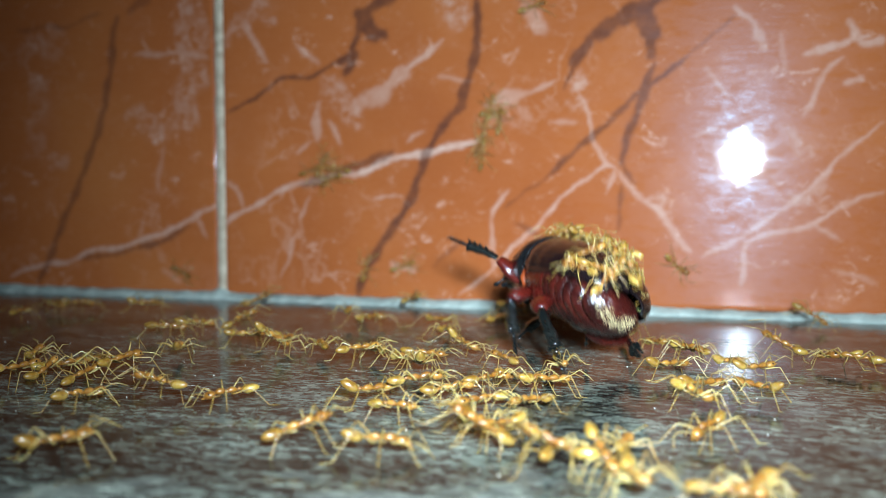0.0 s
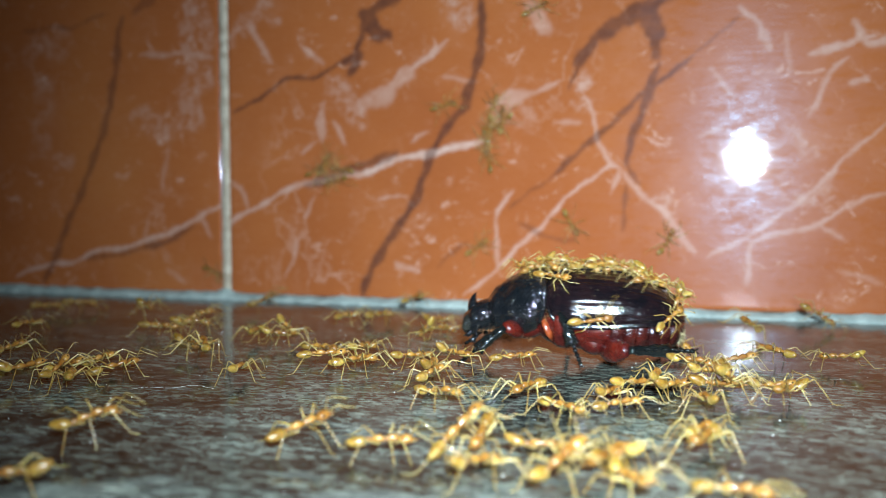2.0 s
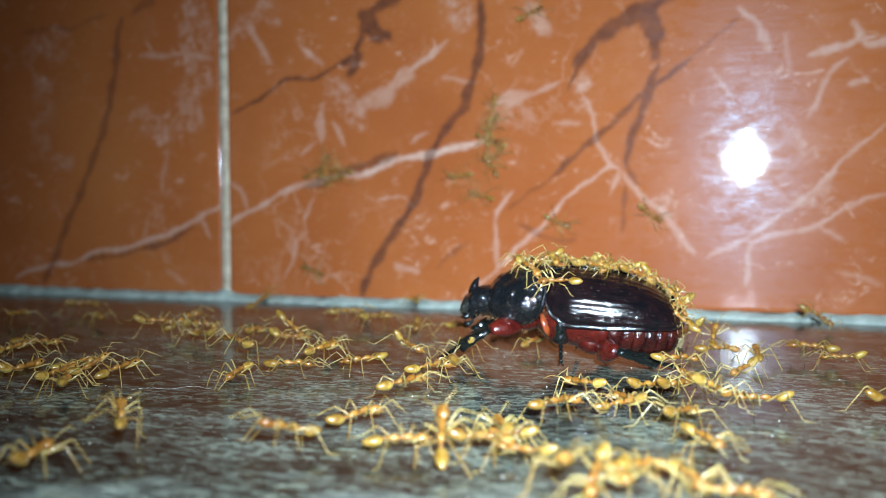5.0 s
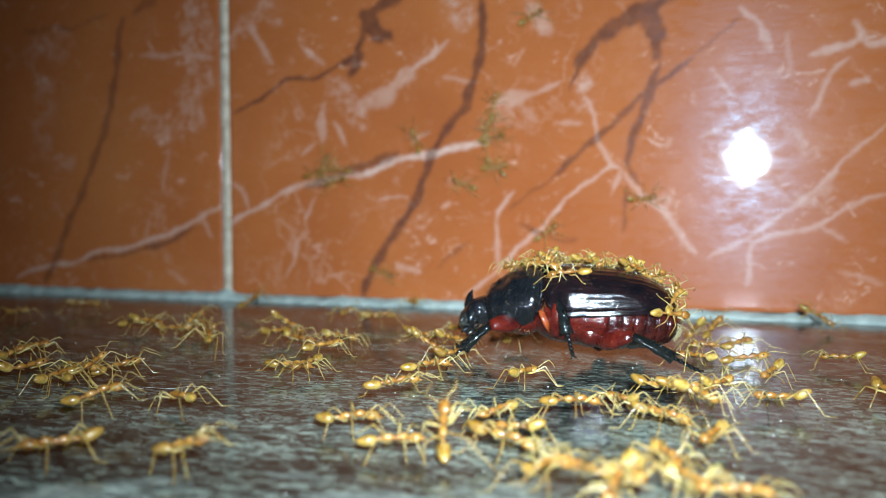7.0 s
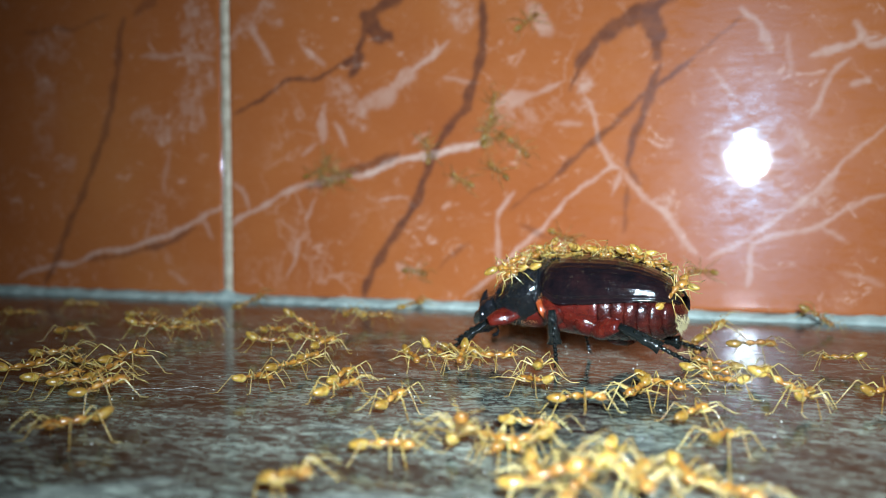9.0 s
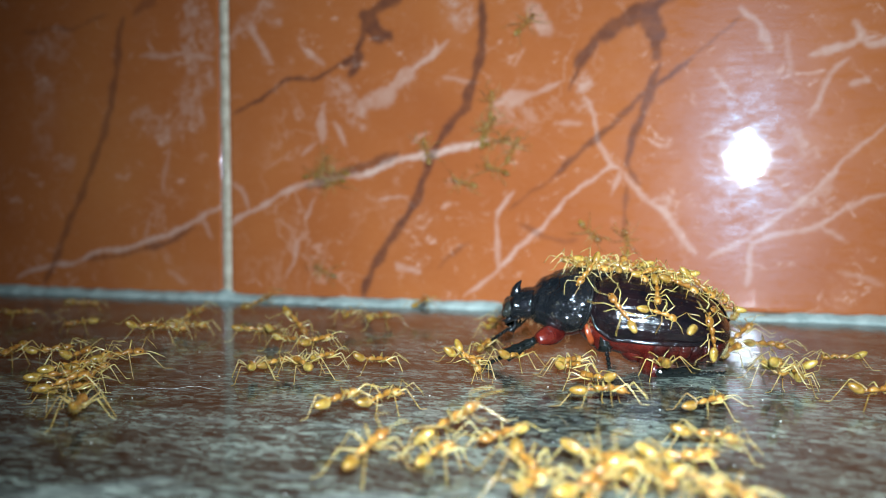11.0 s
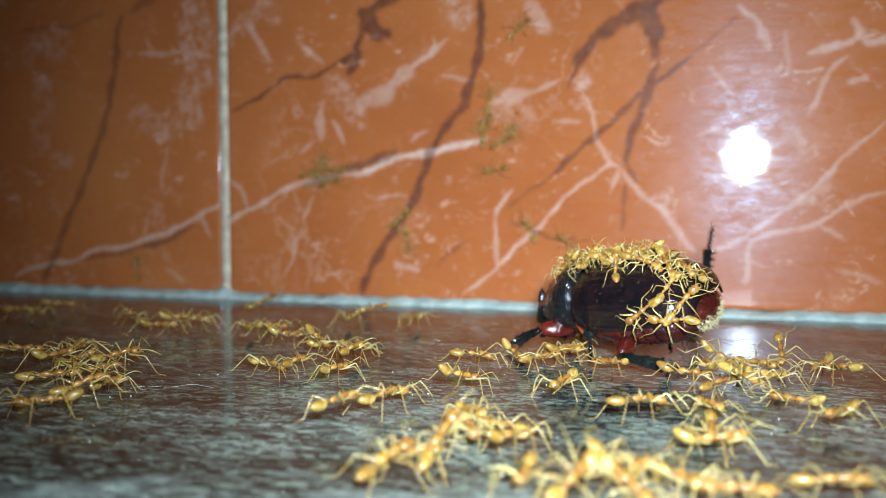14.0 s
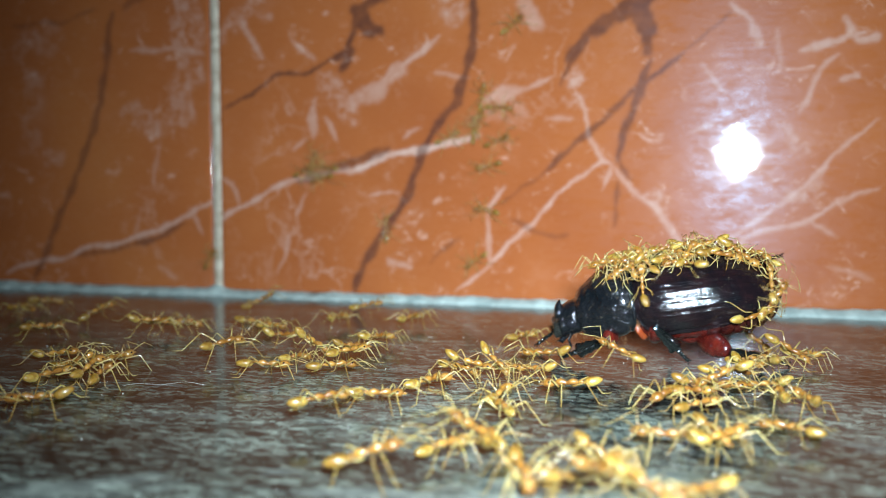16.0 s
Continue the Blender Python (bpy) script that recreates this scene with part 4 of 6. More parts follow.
# ways of the ants on the floor: seconds, x and y in millimetres, heading
FLOOR_ANTS = []
for way in (
    [(0, -1.9, -100.9, 41), (1.5, -1.9, -100.9, 41), (3, 3.5, -101.3, 306), (4, -6.7, -101.8, 64), (7, -4.9, -103.4, 16), (8, -6.0, -99.9, 42), (9, -9.0, -102.0, 324), (11.5, -9.7, -82.8, 57), (12.2, -4.4, -104.3, 47), (13, -2.0, -98.5, 63), (14.5, -6.6, -91.7, 321), (16, -1.0, -103.9, 54)],
    [(0, -48.9, -144.4, 45), (4, -48.9, -144.4, 45), (7, -57.8, -156.9, 41), (8, -55.6, -150.6, 80), (9, -40.8, -163.8, 26), (11.5, -38.5, -149.0, 29), (12.2, -38.0, -149.0, 17), (13, -37.0, -152.9, 25), (14.5, -33.1, -154.9, 85), (16, -35.3, -154.5, 29)],
    [(0, -114.2, -119.8, 69), (7, -114.2, -119.8, 69), (8, -114.7, -120.7, 69), (9, -115.1, -119.5, 58), (11.5, -113.9, -105.0, 47), (12.2, -122.1, -103.0, 33), (13, -121.4, -106.4, 102), (14.5, -113.8, -110.1, 69), (16, -100.9, -110.5, 64)],
    [(0, 1.8, -151.4, 354), (8, 1.8, -151.4, 354), (9, 1.2, -151.1, 324), (11.5, 1.6, -151.6, 309), (12.2, 1.6, -147.5, 66), (13, 5.2, -147.4, 62), (14.5, 14.3, -144.7, 24), (16, 8.6, -125.9, 169)],
    [(0, 20.1, -16.5, 11), (9, 20.1, -16.5, 11), (11.5, -1.2, -42.4, 16), (12.2, 6.1, -24.6, 21), (13, 7.2, -48.6, 50), (14.5, 12.5, -77.9, 311), (16, 11.9, -73.0, 14)],
    [(0, -167.7, -38.5, 31), (12.2, -167.7, -38.5, 31), (13, -165.5, -45.1, 22), (14.5, -172.1, -43.8, 32), (16, -172.1, -43.8, 32)],
    [(0, 20.4, -67.6, 166), (11.5, 20.4, -67.6, 166), (12.2, 18.1, -64.0, 168), (13, 20.9, -69.5, 166), (14.5, 16.0, -79.5, 131), (16, 15.4, -70.4, 4)],
    [(0, -50.4, -20.3, 56), (11.5, -50.4, -20.3, 56), (13, 13.4, -86.6, 166), (14.5, 20.7, -88.0, 113), (16, 9.2, -87.3, 57)],
    [(0, -50.8, -34.3, 76), (11.5, -50.8, -34.3, 76), (13, -70.9, -36.3, 17), (14.5, -69.3, -46.2, 83), (16, -67.7, -45.6, 79)],
    [(0, -57.9, -54.9, 95), (1.5, -57.9, -54.9, 95), (3, -63.3, -54.3, 301), (4, -57.4, -46.4, 65), (7, -57.1, -51.3, 94), (8, -60.0, -48.8, 95), (9, -49.0, -81.0, 74), (11.5, -50.4, -44.2, 92), (12.2, -45.0, -78.9, 116), (13, -42.3, -90.8, 17), (14.5, -44.0, -83.8, 43), (16, -40.9, -101.1, 66)],
    [(0, -117.6, -27.5, 18), (1.5, -117.6, -27.5, 18), (3, -114.4, -31.1, 334), (4, -116.2, -28.4, 67), (7, -121.0, -27.1, 67), (8, -121.1, -28.8, 38), (9, -119.5, -31.7, 20), (11.5, -116.7, -31.8, 18), (12.2, -112.8, -34.3, 19), (13, -115.4, -29.5, 37), (14.5, -113.0, -34.9, 18), (16, -110.6, -36.8, 37)],
    [(0, -95.9, -75.2, 38), (1.5, -95.9, -75.2, 38), (3, -102.9, -62.1, 78), (4, -100.7, -69.0, 107), (7, -92.9, -69.2, 61), (8, -92.5, -70.2, 61), (9, -95.0, -66.7, 78), (11.5, -99.3, -68.7, 20), (12.2, -103.0, -63.5, 327), (13, -98.5, -72.7, 81), (14.5, -101.9, -63.6, 78), (16, -99.9, -62.5, 360)],
    [(0, 5.1, -99.7, 156), (1.5, 5.1, -99.7, 156), (3, 23.0, -105.9, 44), (4, 24.6, -102.2, 63), (7, 24.2, -96.4, 296), (8, 23.8, -95.9, 309), (9, 23.0, -96.2, 57), (11.5, 22.4, -96.8, 29), (12.2, 22.4, -96.0, 36), (13, 22.7, -103.0, 43), (14.5, 12.6, -119.8, 61), (16, 12.6, -108.6, 114)],
    [(0, -79.0, -15.5, 69), (1.5, -79.0, -15.5, 69), (9, -76.0, -27.4, 51), (11.5, -75.0, -21.9, 79), (12.2, -73.3, -33.7, 334), (13, -80.5, -39.3, 17), (14.5, -79.9, -41.8, 17), (16, -79.9, -41.6, 17)],
    [(0, -171.0, -56.8, 100), (1.5, -154.2, -76.6, 55), (4, -152.8, -55.0, 46), (7, -132.2, -65.2, 44), (8, -137.4, -57.8, 79), (9, -140.3, -50.5, 28), (11.5, -144.4, -71.2, 21), (13, -166.0, -57.6, 343), (16, -166.0, -57.6, 343)],
    [(0, -172.2, -41.4, 335), (1.5, -172.1, -44.6, 26), (3, -177.5, -49.5, 76), (4, -169.1, -60.1, 80), (7, -173.5, -56.2, 79), (8, -174.0, -54.9, 51), (9, -171.7, -57.4, 51), (11.5, -171.2, -58.1, 64), (12.2, -170.9, -58.5, 64), (13, -170.8, -59.1, 80), (14.5, -174.1, -54.0, 51), (16, -171.2, -55.1, 78)],
    [(0, -141.6, -44.8, 41), (1.5, -143.7, -45.2, 43), (3, -122.9, -63.4, 42), (4, -119.8, -72.7, 63), (7, -121.3, -73.6, 7), (11.5, -117.6, -80.8, 63), (12.2, -113.4, -79.9, 43), (13, -117.5, -66.1, 59), (14.5, -116.5, -70.4, 42), (16, -116.0, -78.4, 51)],
    [(0, -117.7, -71.4, 25), (1.5, -119.7, -71.9, 25), (3, -123.2, -70.7, 9), (4, -132.6, -95.2, 21), (7, -127.9, -101.3, 86), (8, -133.5, -93.1, 49), (9, -137.7, -80.1, 47), (11.5, -129.0, -108.1, 116), (12.2, -124.3, -113.1, 116), (13, -123.5, -110.2, 21), (14.5, -128.8, -104.3, 35), (16, -139.2, -83.3, 67)],
    [(0, -114.8, -63.6, 58), (1.5, -118.2, -62.0, 42), (3, -116.5, -63.9, 41), (4, -113.8, -66.3, 40), (7, -113.5, -64.3, 344), (8, -116.1, -63.9, 96), (9, -115.4, -63.8, 80), (11.5, -116.7, -67.3, 60), (12.2, -116.5, -67.7, 60), (13, -119.6, -56.9, 78), (14.5, -118.6, -61.5, 56), (16, -113.4, -68.9, 61)],
    [(0, -104.2, -60.3, 56), (1.5, -116.0, -61.3, 8), (3, -116.0, -58.8, 9), (4, -117.6, -65.1, 58), (7, -115.4, -64.9, 58), (8, -122.9, -53.3, 50), (9, -122.1, -55.8, 78), (11.5, -119.8, -58.5, 68), (12.2, -118.6, -58.6, 78), (13, -136.6, -54.1, 45), (14.5, -127.4, -73.8, 349), (16, -139.3, -63.7, 52)],
    [(0, -122.9, -106.1, 102), (1.5, -131.0, -104.7, 90), (3, -134.6, -97.0, 51), (4, -132.9, -100.7, 77), (7, -127.6, -107.9, 96), (8, -127.1, -108.6, 97), (9, -120.0, -104.8, 27), (11.5, -122.8, -102.9, 31), (12.2, -123.4, -83.0, 53), (13, -121.1, -96.1, 31), (16, -113.8, -109.5, 69)],
    [(0, -108.4, -115.8, 62), (1.5, -108.5, -114.5, 84), (3, -105.9, -120.4, 86), (4, -105.4, -120.6, 86), (7, -103.8, -124.1, 94), (8, -106.5, -120.7, 70), (9, -104.4, -123.8, 55), (11.5, -103.6, -123.9, 48), (12.2, -103.7, -124.2, 46), (13, -103.3, -124.3, 48), (14.5, -103.2, -125.4, 48), (16, -101.9, -125.6, 81)],
    [(0, -104.6, -122.4, 80), (1.5, -105.8, -121.6, 93), (3, -102.7, -118.1, 69), (4, -100.3, -117.8, 69), (7, -101.3, -117.1, 69), (8, -105.1, -119.0, 236), (11.5, -102.3, -115.9, 49), (12.2, -101.3, -117.1, 69), (13, -104.6, -114.4, 348), (14.5, -105.4, -117.3, 20), (16, -101.1, -120.6, 7)],
    [(0, -105.8, -109.4, 350), (1.5, -106.6, -108.2, 100), (3, -107.9, -110.1, 50), (4, -108.8, -112.2, 108), (7, -104.9, -116.9, 341), (8, -108.1, -113.1, 342), (9, -108.6, -114.8, 328), (11.5, -107.8, -116.3, 67), (12.2, -109.4, -114.3, 65), (13, -109.2, -114.5, 66), (14.5, -105.0, -117.2, 150), (16, -104.1, -119.0, 109)],
    [(0, -100.5, -119.9, 77), (1.5, -99.3, -114.4, 46), (3, -100.9, -112.2, 46), (4, -98.3, -114.5, 67), (7, -99.9, -112.6, 52), (8, -101.0, -115.0, 344), (9, -100.4, -116.2, 82), (11.5, -100.2, -119.1, 108), (12.2, -99.5, -122.9, 87), (13, -98.2, -120.3, 354), (14.5, -100.5, -117.1, 56), (16, -95.9, -120.2, 97)],
    [(0, -98.2, -114.0, 76), (1.5, -94.5, -98.9, 139), (3, -93.4, -94.7, 65), (4, -86.7, -94.8, 54), (7, -98.6, -88.6, 93), (8, -101.4, -109.6, 63), (9, -100.5, -110.8, 64), (11.5, -100.8, -111.3, 50), (12.2, -100.9, -111.6, 65), (13, -100.2, -111.7, 65), (14.5, -100.5, -111.7, 65), (16, -86.3, -98.1, 56)],
    [(0, -100.2, -93.5, 115), (1.5, -103.0, -87.2, 43), (3, -97.3, -95.9, 89), (4, -102.4, -80.0, 67), (7, -116.5, -72.1, 63), (8, -117.2, -73.5, 63), (9, -117.1, -71.4, 62), (11.5, -118.4, -72.5, 43), (12.2, -119.2, -79.6, 27), (13, -118.6, -71.1, 19), (14.5, -122.1, -69.8, 61), (16, -117.6, -70.2, 42)],
    [(0, -89.9, -134.5, 72), (1.5, -102.9, -122.0, 120), (3, -101.2, -125.1, 116), (4, -99.3, -127.1, 111), (7, -102.7, -123.8, 140), (8, -101.3, -125.2, 82), (9, -97.8, -126.5, 51), (11.5, -95.1, -131.5, 78), (13, -92.4, -127.8, 89), (14.5, -91.2, -126.3, 88), (16, -72.9, -108.5, 17)],
    [(0, -80.9, -130.3, 208), (1.5, -75.6, -151.8, 48), (3, -74.1, -147.4, 47), (4, -71.6, -150.8, 45), (7, -84.2, -138.0, 46), (8, -85.5, -133.2, 44), (11.5, -94.4, -132.3, 62), (12.2, -93.5, -138.2, 212), (13, -90.6, -137.5, 66), (14.5, -89.5, -133.1, 68), (16, -95.8, -123.8, 109)],
    [(0, -70.3, -126.4, 224), (1.5, -78.0, -112.2, 134), (3, -83.2, -96.3, 73), (4, -78.7, -103.8, 342), (7, -76.6, -130.9, 107), (8, -76.9, -129.5, 102), (9, -72.8, -113.9, 73), (11.5, -78.7, -104.4, 358), (12.2, -74.7, -104.8, 355), (13, -75.0, -105.2, 355), (14.5, -75.5, -104.8, 356), (16, -71.3, -99.5, 85)],
    [(0, -75.2, -155.7, 60), (1.5, -72.2, -170.7, 203), (7, -75.6, -158.0, 228), (8, -80.0, -156.0, 230), (9, -80.3, -149.0, 240), (11.5, -87.3, -138.9, 151), (13, -88.5, -142.3, 230), (14.5, -92.5, -140.8, 218), (16, -92.0, -140.7, 212)],
    [(0, -83.2, -88.3, 60), (1.5, -87.0, -76.5, 129), (3, -86.7, -74.4, 334), (4, -87.5, -73.4, 321), (7, -90.8, -70.6, 62), (8, -89.0, -69.1, 353), (9, -89.3, -67.1, 36), (11.5, -91.0, -66.1, 336), (12.2, -87.2, -73.7, 334), (13, -74.6, -88.5, 88), (14.5, -73.5, -89.7, 94), (16, -70.5, -96.4, 63)],
    [(0, -84.6, -77.9, 94), (1.5, -88.7, -73.0, 37), (3, -90.7, -75.6, 64), (4, -87.2, -75.3, 37), (7, -83.8, -76.5, 18), (8, -88.3, -88.1, 37), (9, -88.7, -81.1, 39), (11.5, -94.6, -67.2, 37), (12.2, -91.9, -71.1, 18), (13, -86.7, -76.0, 59), (14.5, -87.3, -74.1, 59), (16, -84.5, -78.8, 65)],
    [(0, -74.9, -82.3, 126), (1.5, -74.8, -82.0, 65), (3, -72.4, -97.5, 79), (4, -71.8, -102.2, 18), (7, -71.4, -103.7, 36), (8, -71.8, -112.8, 36), (9, -72.3, -103.4, 47), (11.5, -75.6, -102.0, 77), (12.2, -72.0, -99.7, 90), (13, -71.9, -100.0, 90), (14.5, -72.0, -101.4, 90), (16, -61.3, -105.5, 34)],
    [(0, -87.3, -39.7, 106), (1.5, -84.1, -48.9, 87), (3, -84.1, -48.9, 71), (4, -88.0, -40.6, 17), (7, -88.1, -41.0, 107), (8, -86.3, -44.5, 100), (9, -87.3, -42.3, 98), (11.5, -85.8, -45.3, 100), (12.2, -85.9, -45.8, 107), (13, -93.8, -70.0, 355), (14.5, -92.6, -71.7, 354), (16, -89.4, -74.4, 352)],
    [(0, -79.7, -43.8, 50), (1.5, -80.8, -37.2, 67), (3, -80.5, -39.9, 17), (4, -80.1, -40.8, 58), (7, -80.4, -38.6, 17), (8, -81.0, -37.4, 17), (9, -82.0, -37.9, 17), (11.5, -79.6, -40.7, 68), (12.2, -80.3, -38.7, 17), (13, -85.7, -46.3, 107), (14.5, -85.5, -46.2, 105), (16, -84.2, -50.6, 83)],
    [(0, -64.0, -41.6, 56), (1.5, -65.1, -40.4, 65), (4, -68.0, -47.3, 330), (7, -61.4, -63.5, 354), (8, -62.9, -56.5, 327), (9, -54.3, -89.0, 48), (11.5, -60.9, -95.1, 62), (12.2, -50.8, -84.0, 17), (13, -64.4, -88.5, 102), (14.5, -67.5, -84.6, 91), (16, -66.7, -85.8, 55)],
    [(0, -61.9, -93.0, 39), (1.5, -66.9, -101.6, 18), (3, -67.1, -98.8, 72), (4, -69.4, -95.6, 71), (7, -70.8, -91.7, 59), (8, -73.6, -90.2, 69), (9, -72.7, -88.4, 82), (11.5, -75.0, -86.3, 71), (12.2, -64.2, -88.2, 97), (13, -65.3, -90.4, 68), (14.5, -63.3, -95.9, 82), (16, -61.0, -99.3, 52)],
    [(0, -62.1, -85.2, 138), (1.5, -66.0, -82.1, 84), (3, -69.2, -83.7, 65), (4, -73.8, -84.1, 87), (7, -77.0, -70.4, 32), (8, -82.7, -82.8, 106), (9, -81.5, -75.0, 18), (11.5, -85.3, -78.7, 349), (12.2, -74.7, -88.2, 88), (13, -70.7, -87.3, 17), (14.5, -74.3, -81.5, 66), (16, -64.8, -74.7, 60)],
    [(0, -53.8, -92.0, 333), (1.5, -63.3, -97.6, 70), (3, -59.0, -94.8, 335), (4, -46.8, -98.5, 50), (7, -48.6, -96.6, 84), (8, -47.1, -121.2, 76), (9, -59.6, -108.6, 53), (11.5, -72.0, -100.9, 58), (12.2, -61.7, -108.6, 348), (13, -47.4, -121.1, 76), (14.5, -46.5, -121.8, 76), (16, -41.5, -111.9, 67)],
    [(0, -49.2, -99.8, 113), (1.5, -47.6, -91.3, 55), (3, -43.6, -87.6, 35), (4, -44.6, -84.9, 7), (7, -52.2, -74.1, 96), (8, -40.1, -81.3, 71), (9, -45.0, -89.1, 343), (11.5, -43.3, -94.7, 50), (12.2, -41.0, -105.8, 68), (13, -42.8, -107.8, 56), (14.5, -38.1, -111.9, 44), (16, -39.0, -101.8, 312)],
    [(0, -51.7, -86.2, 1), (1.5, -52.9, -89.9, 49), (3, -58.1, -86.9, 17), (4, -59.3, -92.5, 329), (7, -70.1, -101.9, 254), (8, -71.5, -101.7, 36), (9, -73.1, -94.9, 84), (11.5, -69.8, -94.3, 83), (12.2, -60.2, -105.6, 155), (13, -63.2, -102.9, 73), (14.5, -62.2, -106.5, 80), (16, -46.8, -122.8, 77)],
    [(0, -49.1, -119.3, 51), (1.5, -47.9, -98.4, 94), (4, -44.3, -95.1, 58), (7, -47.7, -86.0, 102), (8, -36.9, -83.4, 58), (9, -40.0, -86.0, 17), (11.5, -35.8, -85.2, 82), (12.2, -34.2, -86.5, 97), (13, -36.5, -90.4, 118), (14.5, -23.8, -74.3, 108), (16, -29.3, -85.4, 75)],
    [(0, -42.5, -116.9, 44), (1.5, -42.2, -111.2, 100), (3, -44.5, -113.1, 61), (4, -44.1, -119.6, 60), (7, -45.5, -120.2, 67), (8, -48.5, -132.6, 46), (9, -52.5, -124.9, 75), (11.5, -49.0, -133.1, 79), (12.2, -48.8, -133.1, 82), (13, -48.9, -133.4, 79), (14.5, -48.8, -134.6, 68), (16, -49.5, -135.6, 48)],
    [(0, -43.1, -126.7, 359), (1.5, -38.5, -144.3, 28), (3, -38.5, -144.3, 17), (4, -36.7, -142.7, 25), (7, -38.3, -142.6, 29), (8, -32.1, -142.3, 118), (9, -38.4, -145.0, 17), (11.5, -31.3, -146.8, 84), (12.2, -30.0, -146.5, 99), (13, -30.5, -144.9, 96), (14.5, -34.9, -149.4, 28), (16, -30.2, -144.9, 66)],
    [(0, -38.7, -144.1, 28), (1.5, -26.9, -152.5, 88), (3, -23.3, -142.2, 197), (4, -26.2, -139.4, 177), (7, -25.8, -134.0, 170), (8, -19.5, -139.7, 357), (9, -23.5, -139.7, 215), (11.5, -12.2, -143.8, 289), (12.2, -11.6, -145.4, 290), (13, -11.6, -145.5, 290), (14.5, -11.9, -145.1, 295), (16, -12.1, -144.2, 310)],
    [(0, -47.2, -79.6, 36), (1.5, -57.8, -67.3, 76), (3, -64.9, -61.4, 71), (4, -57.6, -85.8, 64), (7, -55.4, -81.0, 28), (8, -42.0, -89.5, 55), (9, -50.2, -90.7, 57), (12.2, -39.7, -96.6, 344), (13, -41.7, -100.1, 66), (14.5, -33.5, -86.6, 97), (16, -35.9, -99.6, 75)],
    [(0, -37.5, -85.5, 140), (1.5, -36.3, -86.2, 298), (4, -34.9, -66.7, 66), (7, -41.0, -61.2, 66), (8, -42.0, -62.5, 109), (9, -44.1, -82.7, 348), (11.5, -45.2, -71.7, 127), (12.2, -45.4, -85.4, 116), (13, -39.1, -91.2, 85), (14.5, -28.4, -82.0, 68), (16, -32.1, -98.5, 69)],
    [(0, -38.4, -113.5, 42), (1.5, -38.2, -112.2, 66), (3, -43.9, -128.9, 111), (4, -46.7, -131.8, 60), (7, -46.8, -134.9, 61), (8, -38.8, -141.0, 28), (9, -46.3, -122.0, 60), (11.5, -47.6, -121.7, 77), (12.2, -47.5, -120.9, 76), (13, -37.1, -130.5, 17), (14.5, -29.9, -126.6, 299), (16, -29.6, -116.6, 87)],
    [(0, -33.3, -109.2, 56), (1.5, -27.5, -111.0, 200), (3, -29.0, -122.5, 49), (4, -21.5, -122.8, 58), (7, -19.3, -121.3, 29), (8, -18.8, -121.6, 36), (9, -18.9, -118.5, 36), (11.5, -16.3, -112.9, 30), (12.2, -14.3, -118.9, 35), (13, -12.6, -118.6, 41), (14.5, -9.3, -120.2, 41), (16, -6.9, -116.3, 257)],
    [(0, -30.1, -102.7, 28), (1.5, -16.4, -109.6, 66), (4, -12.9, -112.9, 130), (8, -14.4, -112.9, 134), (9, -29.0, -103.8, 135), (11.5, -24.9, -89.0, 19), (12.2, -19.9, -87.7, 16), (13, -8.7, -92.3, 12), (14.5, -22.1, -84.5, 59), (16, -28.9, -98.8, 83)],
    [(0, -25.7, -104.2, 34), (1.5, -13.4, -104.4, 53), (3, -11.9, -99.5, 44), (4, -17.7, -106.2, 55), (7, -31.5, -99.1, 69), (8, -27.7, -89.3, 33), (9, -30.7, -91.2, 104), (11.5, -25.3, -86.3, 68), (12.2, -31.9, -82.7, 75), (13, -23.2, -96.8, 26), (14.5, -24.3, -107.7, 148), (16, -21.2, -109.0, 180)],
    [(0, -25.1, -92.9, 284), (1.5, -10.4, -103.5, 52), (3, -9.0, -88.9, 52), (4, -6.9, -97.3, 129), (7, -0.8, -101.0, 41), (8, 4.0, -105.2, 125), (9, -0.4, -99.3, 147), (11.5, 8.8, -82.5, 303), (12.2, 5.9, -97.9, 67), (13, 3.8, -98.8, 127), (14.5, 3.4, -88.6, 15), (16, 5.6, -88.3, 304)],
    [(0, -26.5, -117.9, 226), (1.5, -11.7, -114.9, 38), (3, -18.0, -119.0, 44), (4, -14.0, -114.2, 65), (7, -9.5, -119.1, 311), (8, -3.7, -116.8, 59), (9, -3.5, -116.8, 63), (11.5, -1.8, -110.3, 45), (12.2, -6.4, -106.0, 56), (13, -5.5, -107.0, 56), (14.5, -0.4, -116.6, 53), (16, -1.2, -115.4, 47)],
    [(0, -32.7, -119.8, 217), (1.5, -19.3, -115.4, 43), (3, -26.4, -136.5, 324), (4, -25.9, -134.5, 96), (7, -30.0, -125.5, 292), (8, -28.1, -128.7, 269), (9, -23.7, -131.3, 350), (11.5, -26.4, -138.1, 221), (12.2, -26.7, -137.0, 222), (13, -29.1, -132.0, 163), (14.5, -25.9, -134.3, 137), (16, -26.9, -125.8, 114)],
    [(0, -18.5, -55.7, 116), (3, -6.9, -59.0, 54), (4, -6.5, -48.2, 148), (7, -6.1, -46.2, 123), (8, -5.2, -54.8, 55), (9, -2.4, -52.1, 216), (11.5, -2.2, -54.6, 324), (12.2, 3.8, -77.5, 338), (13, 1.9, -85.2, 315), (14.5, -1.6, -79.5, 16), (16, 6.5, -60.3, 324)],
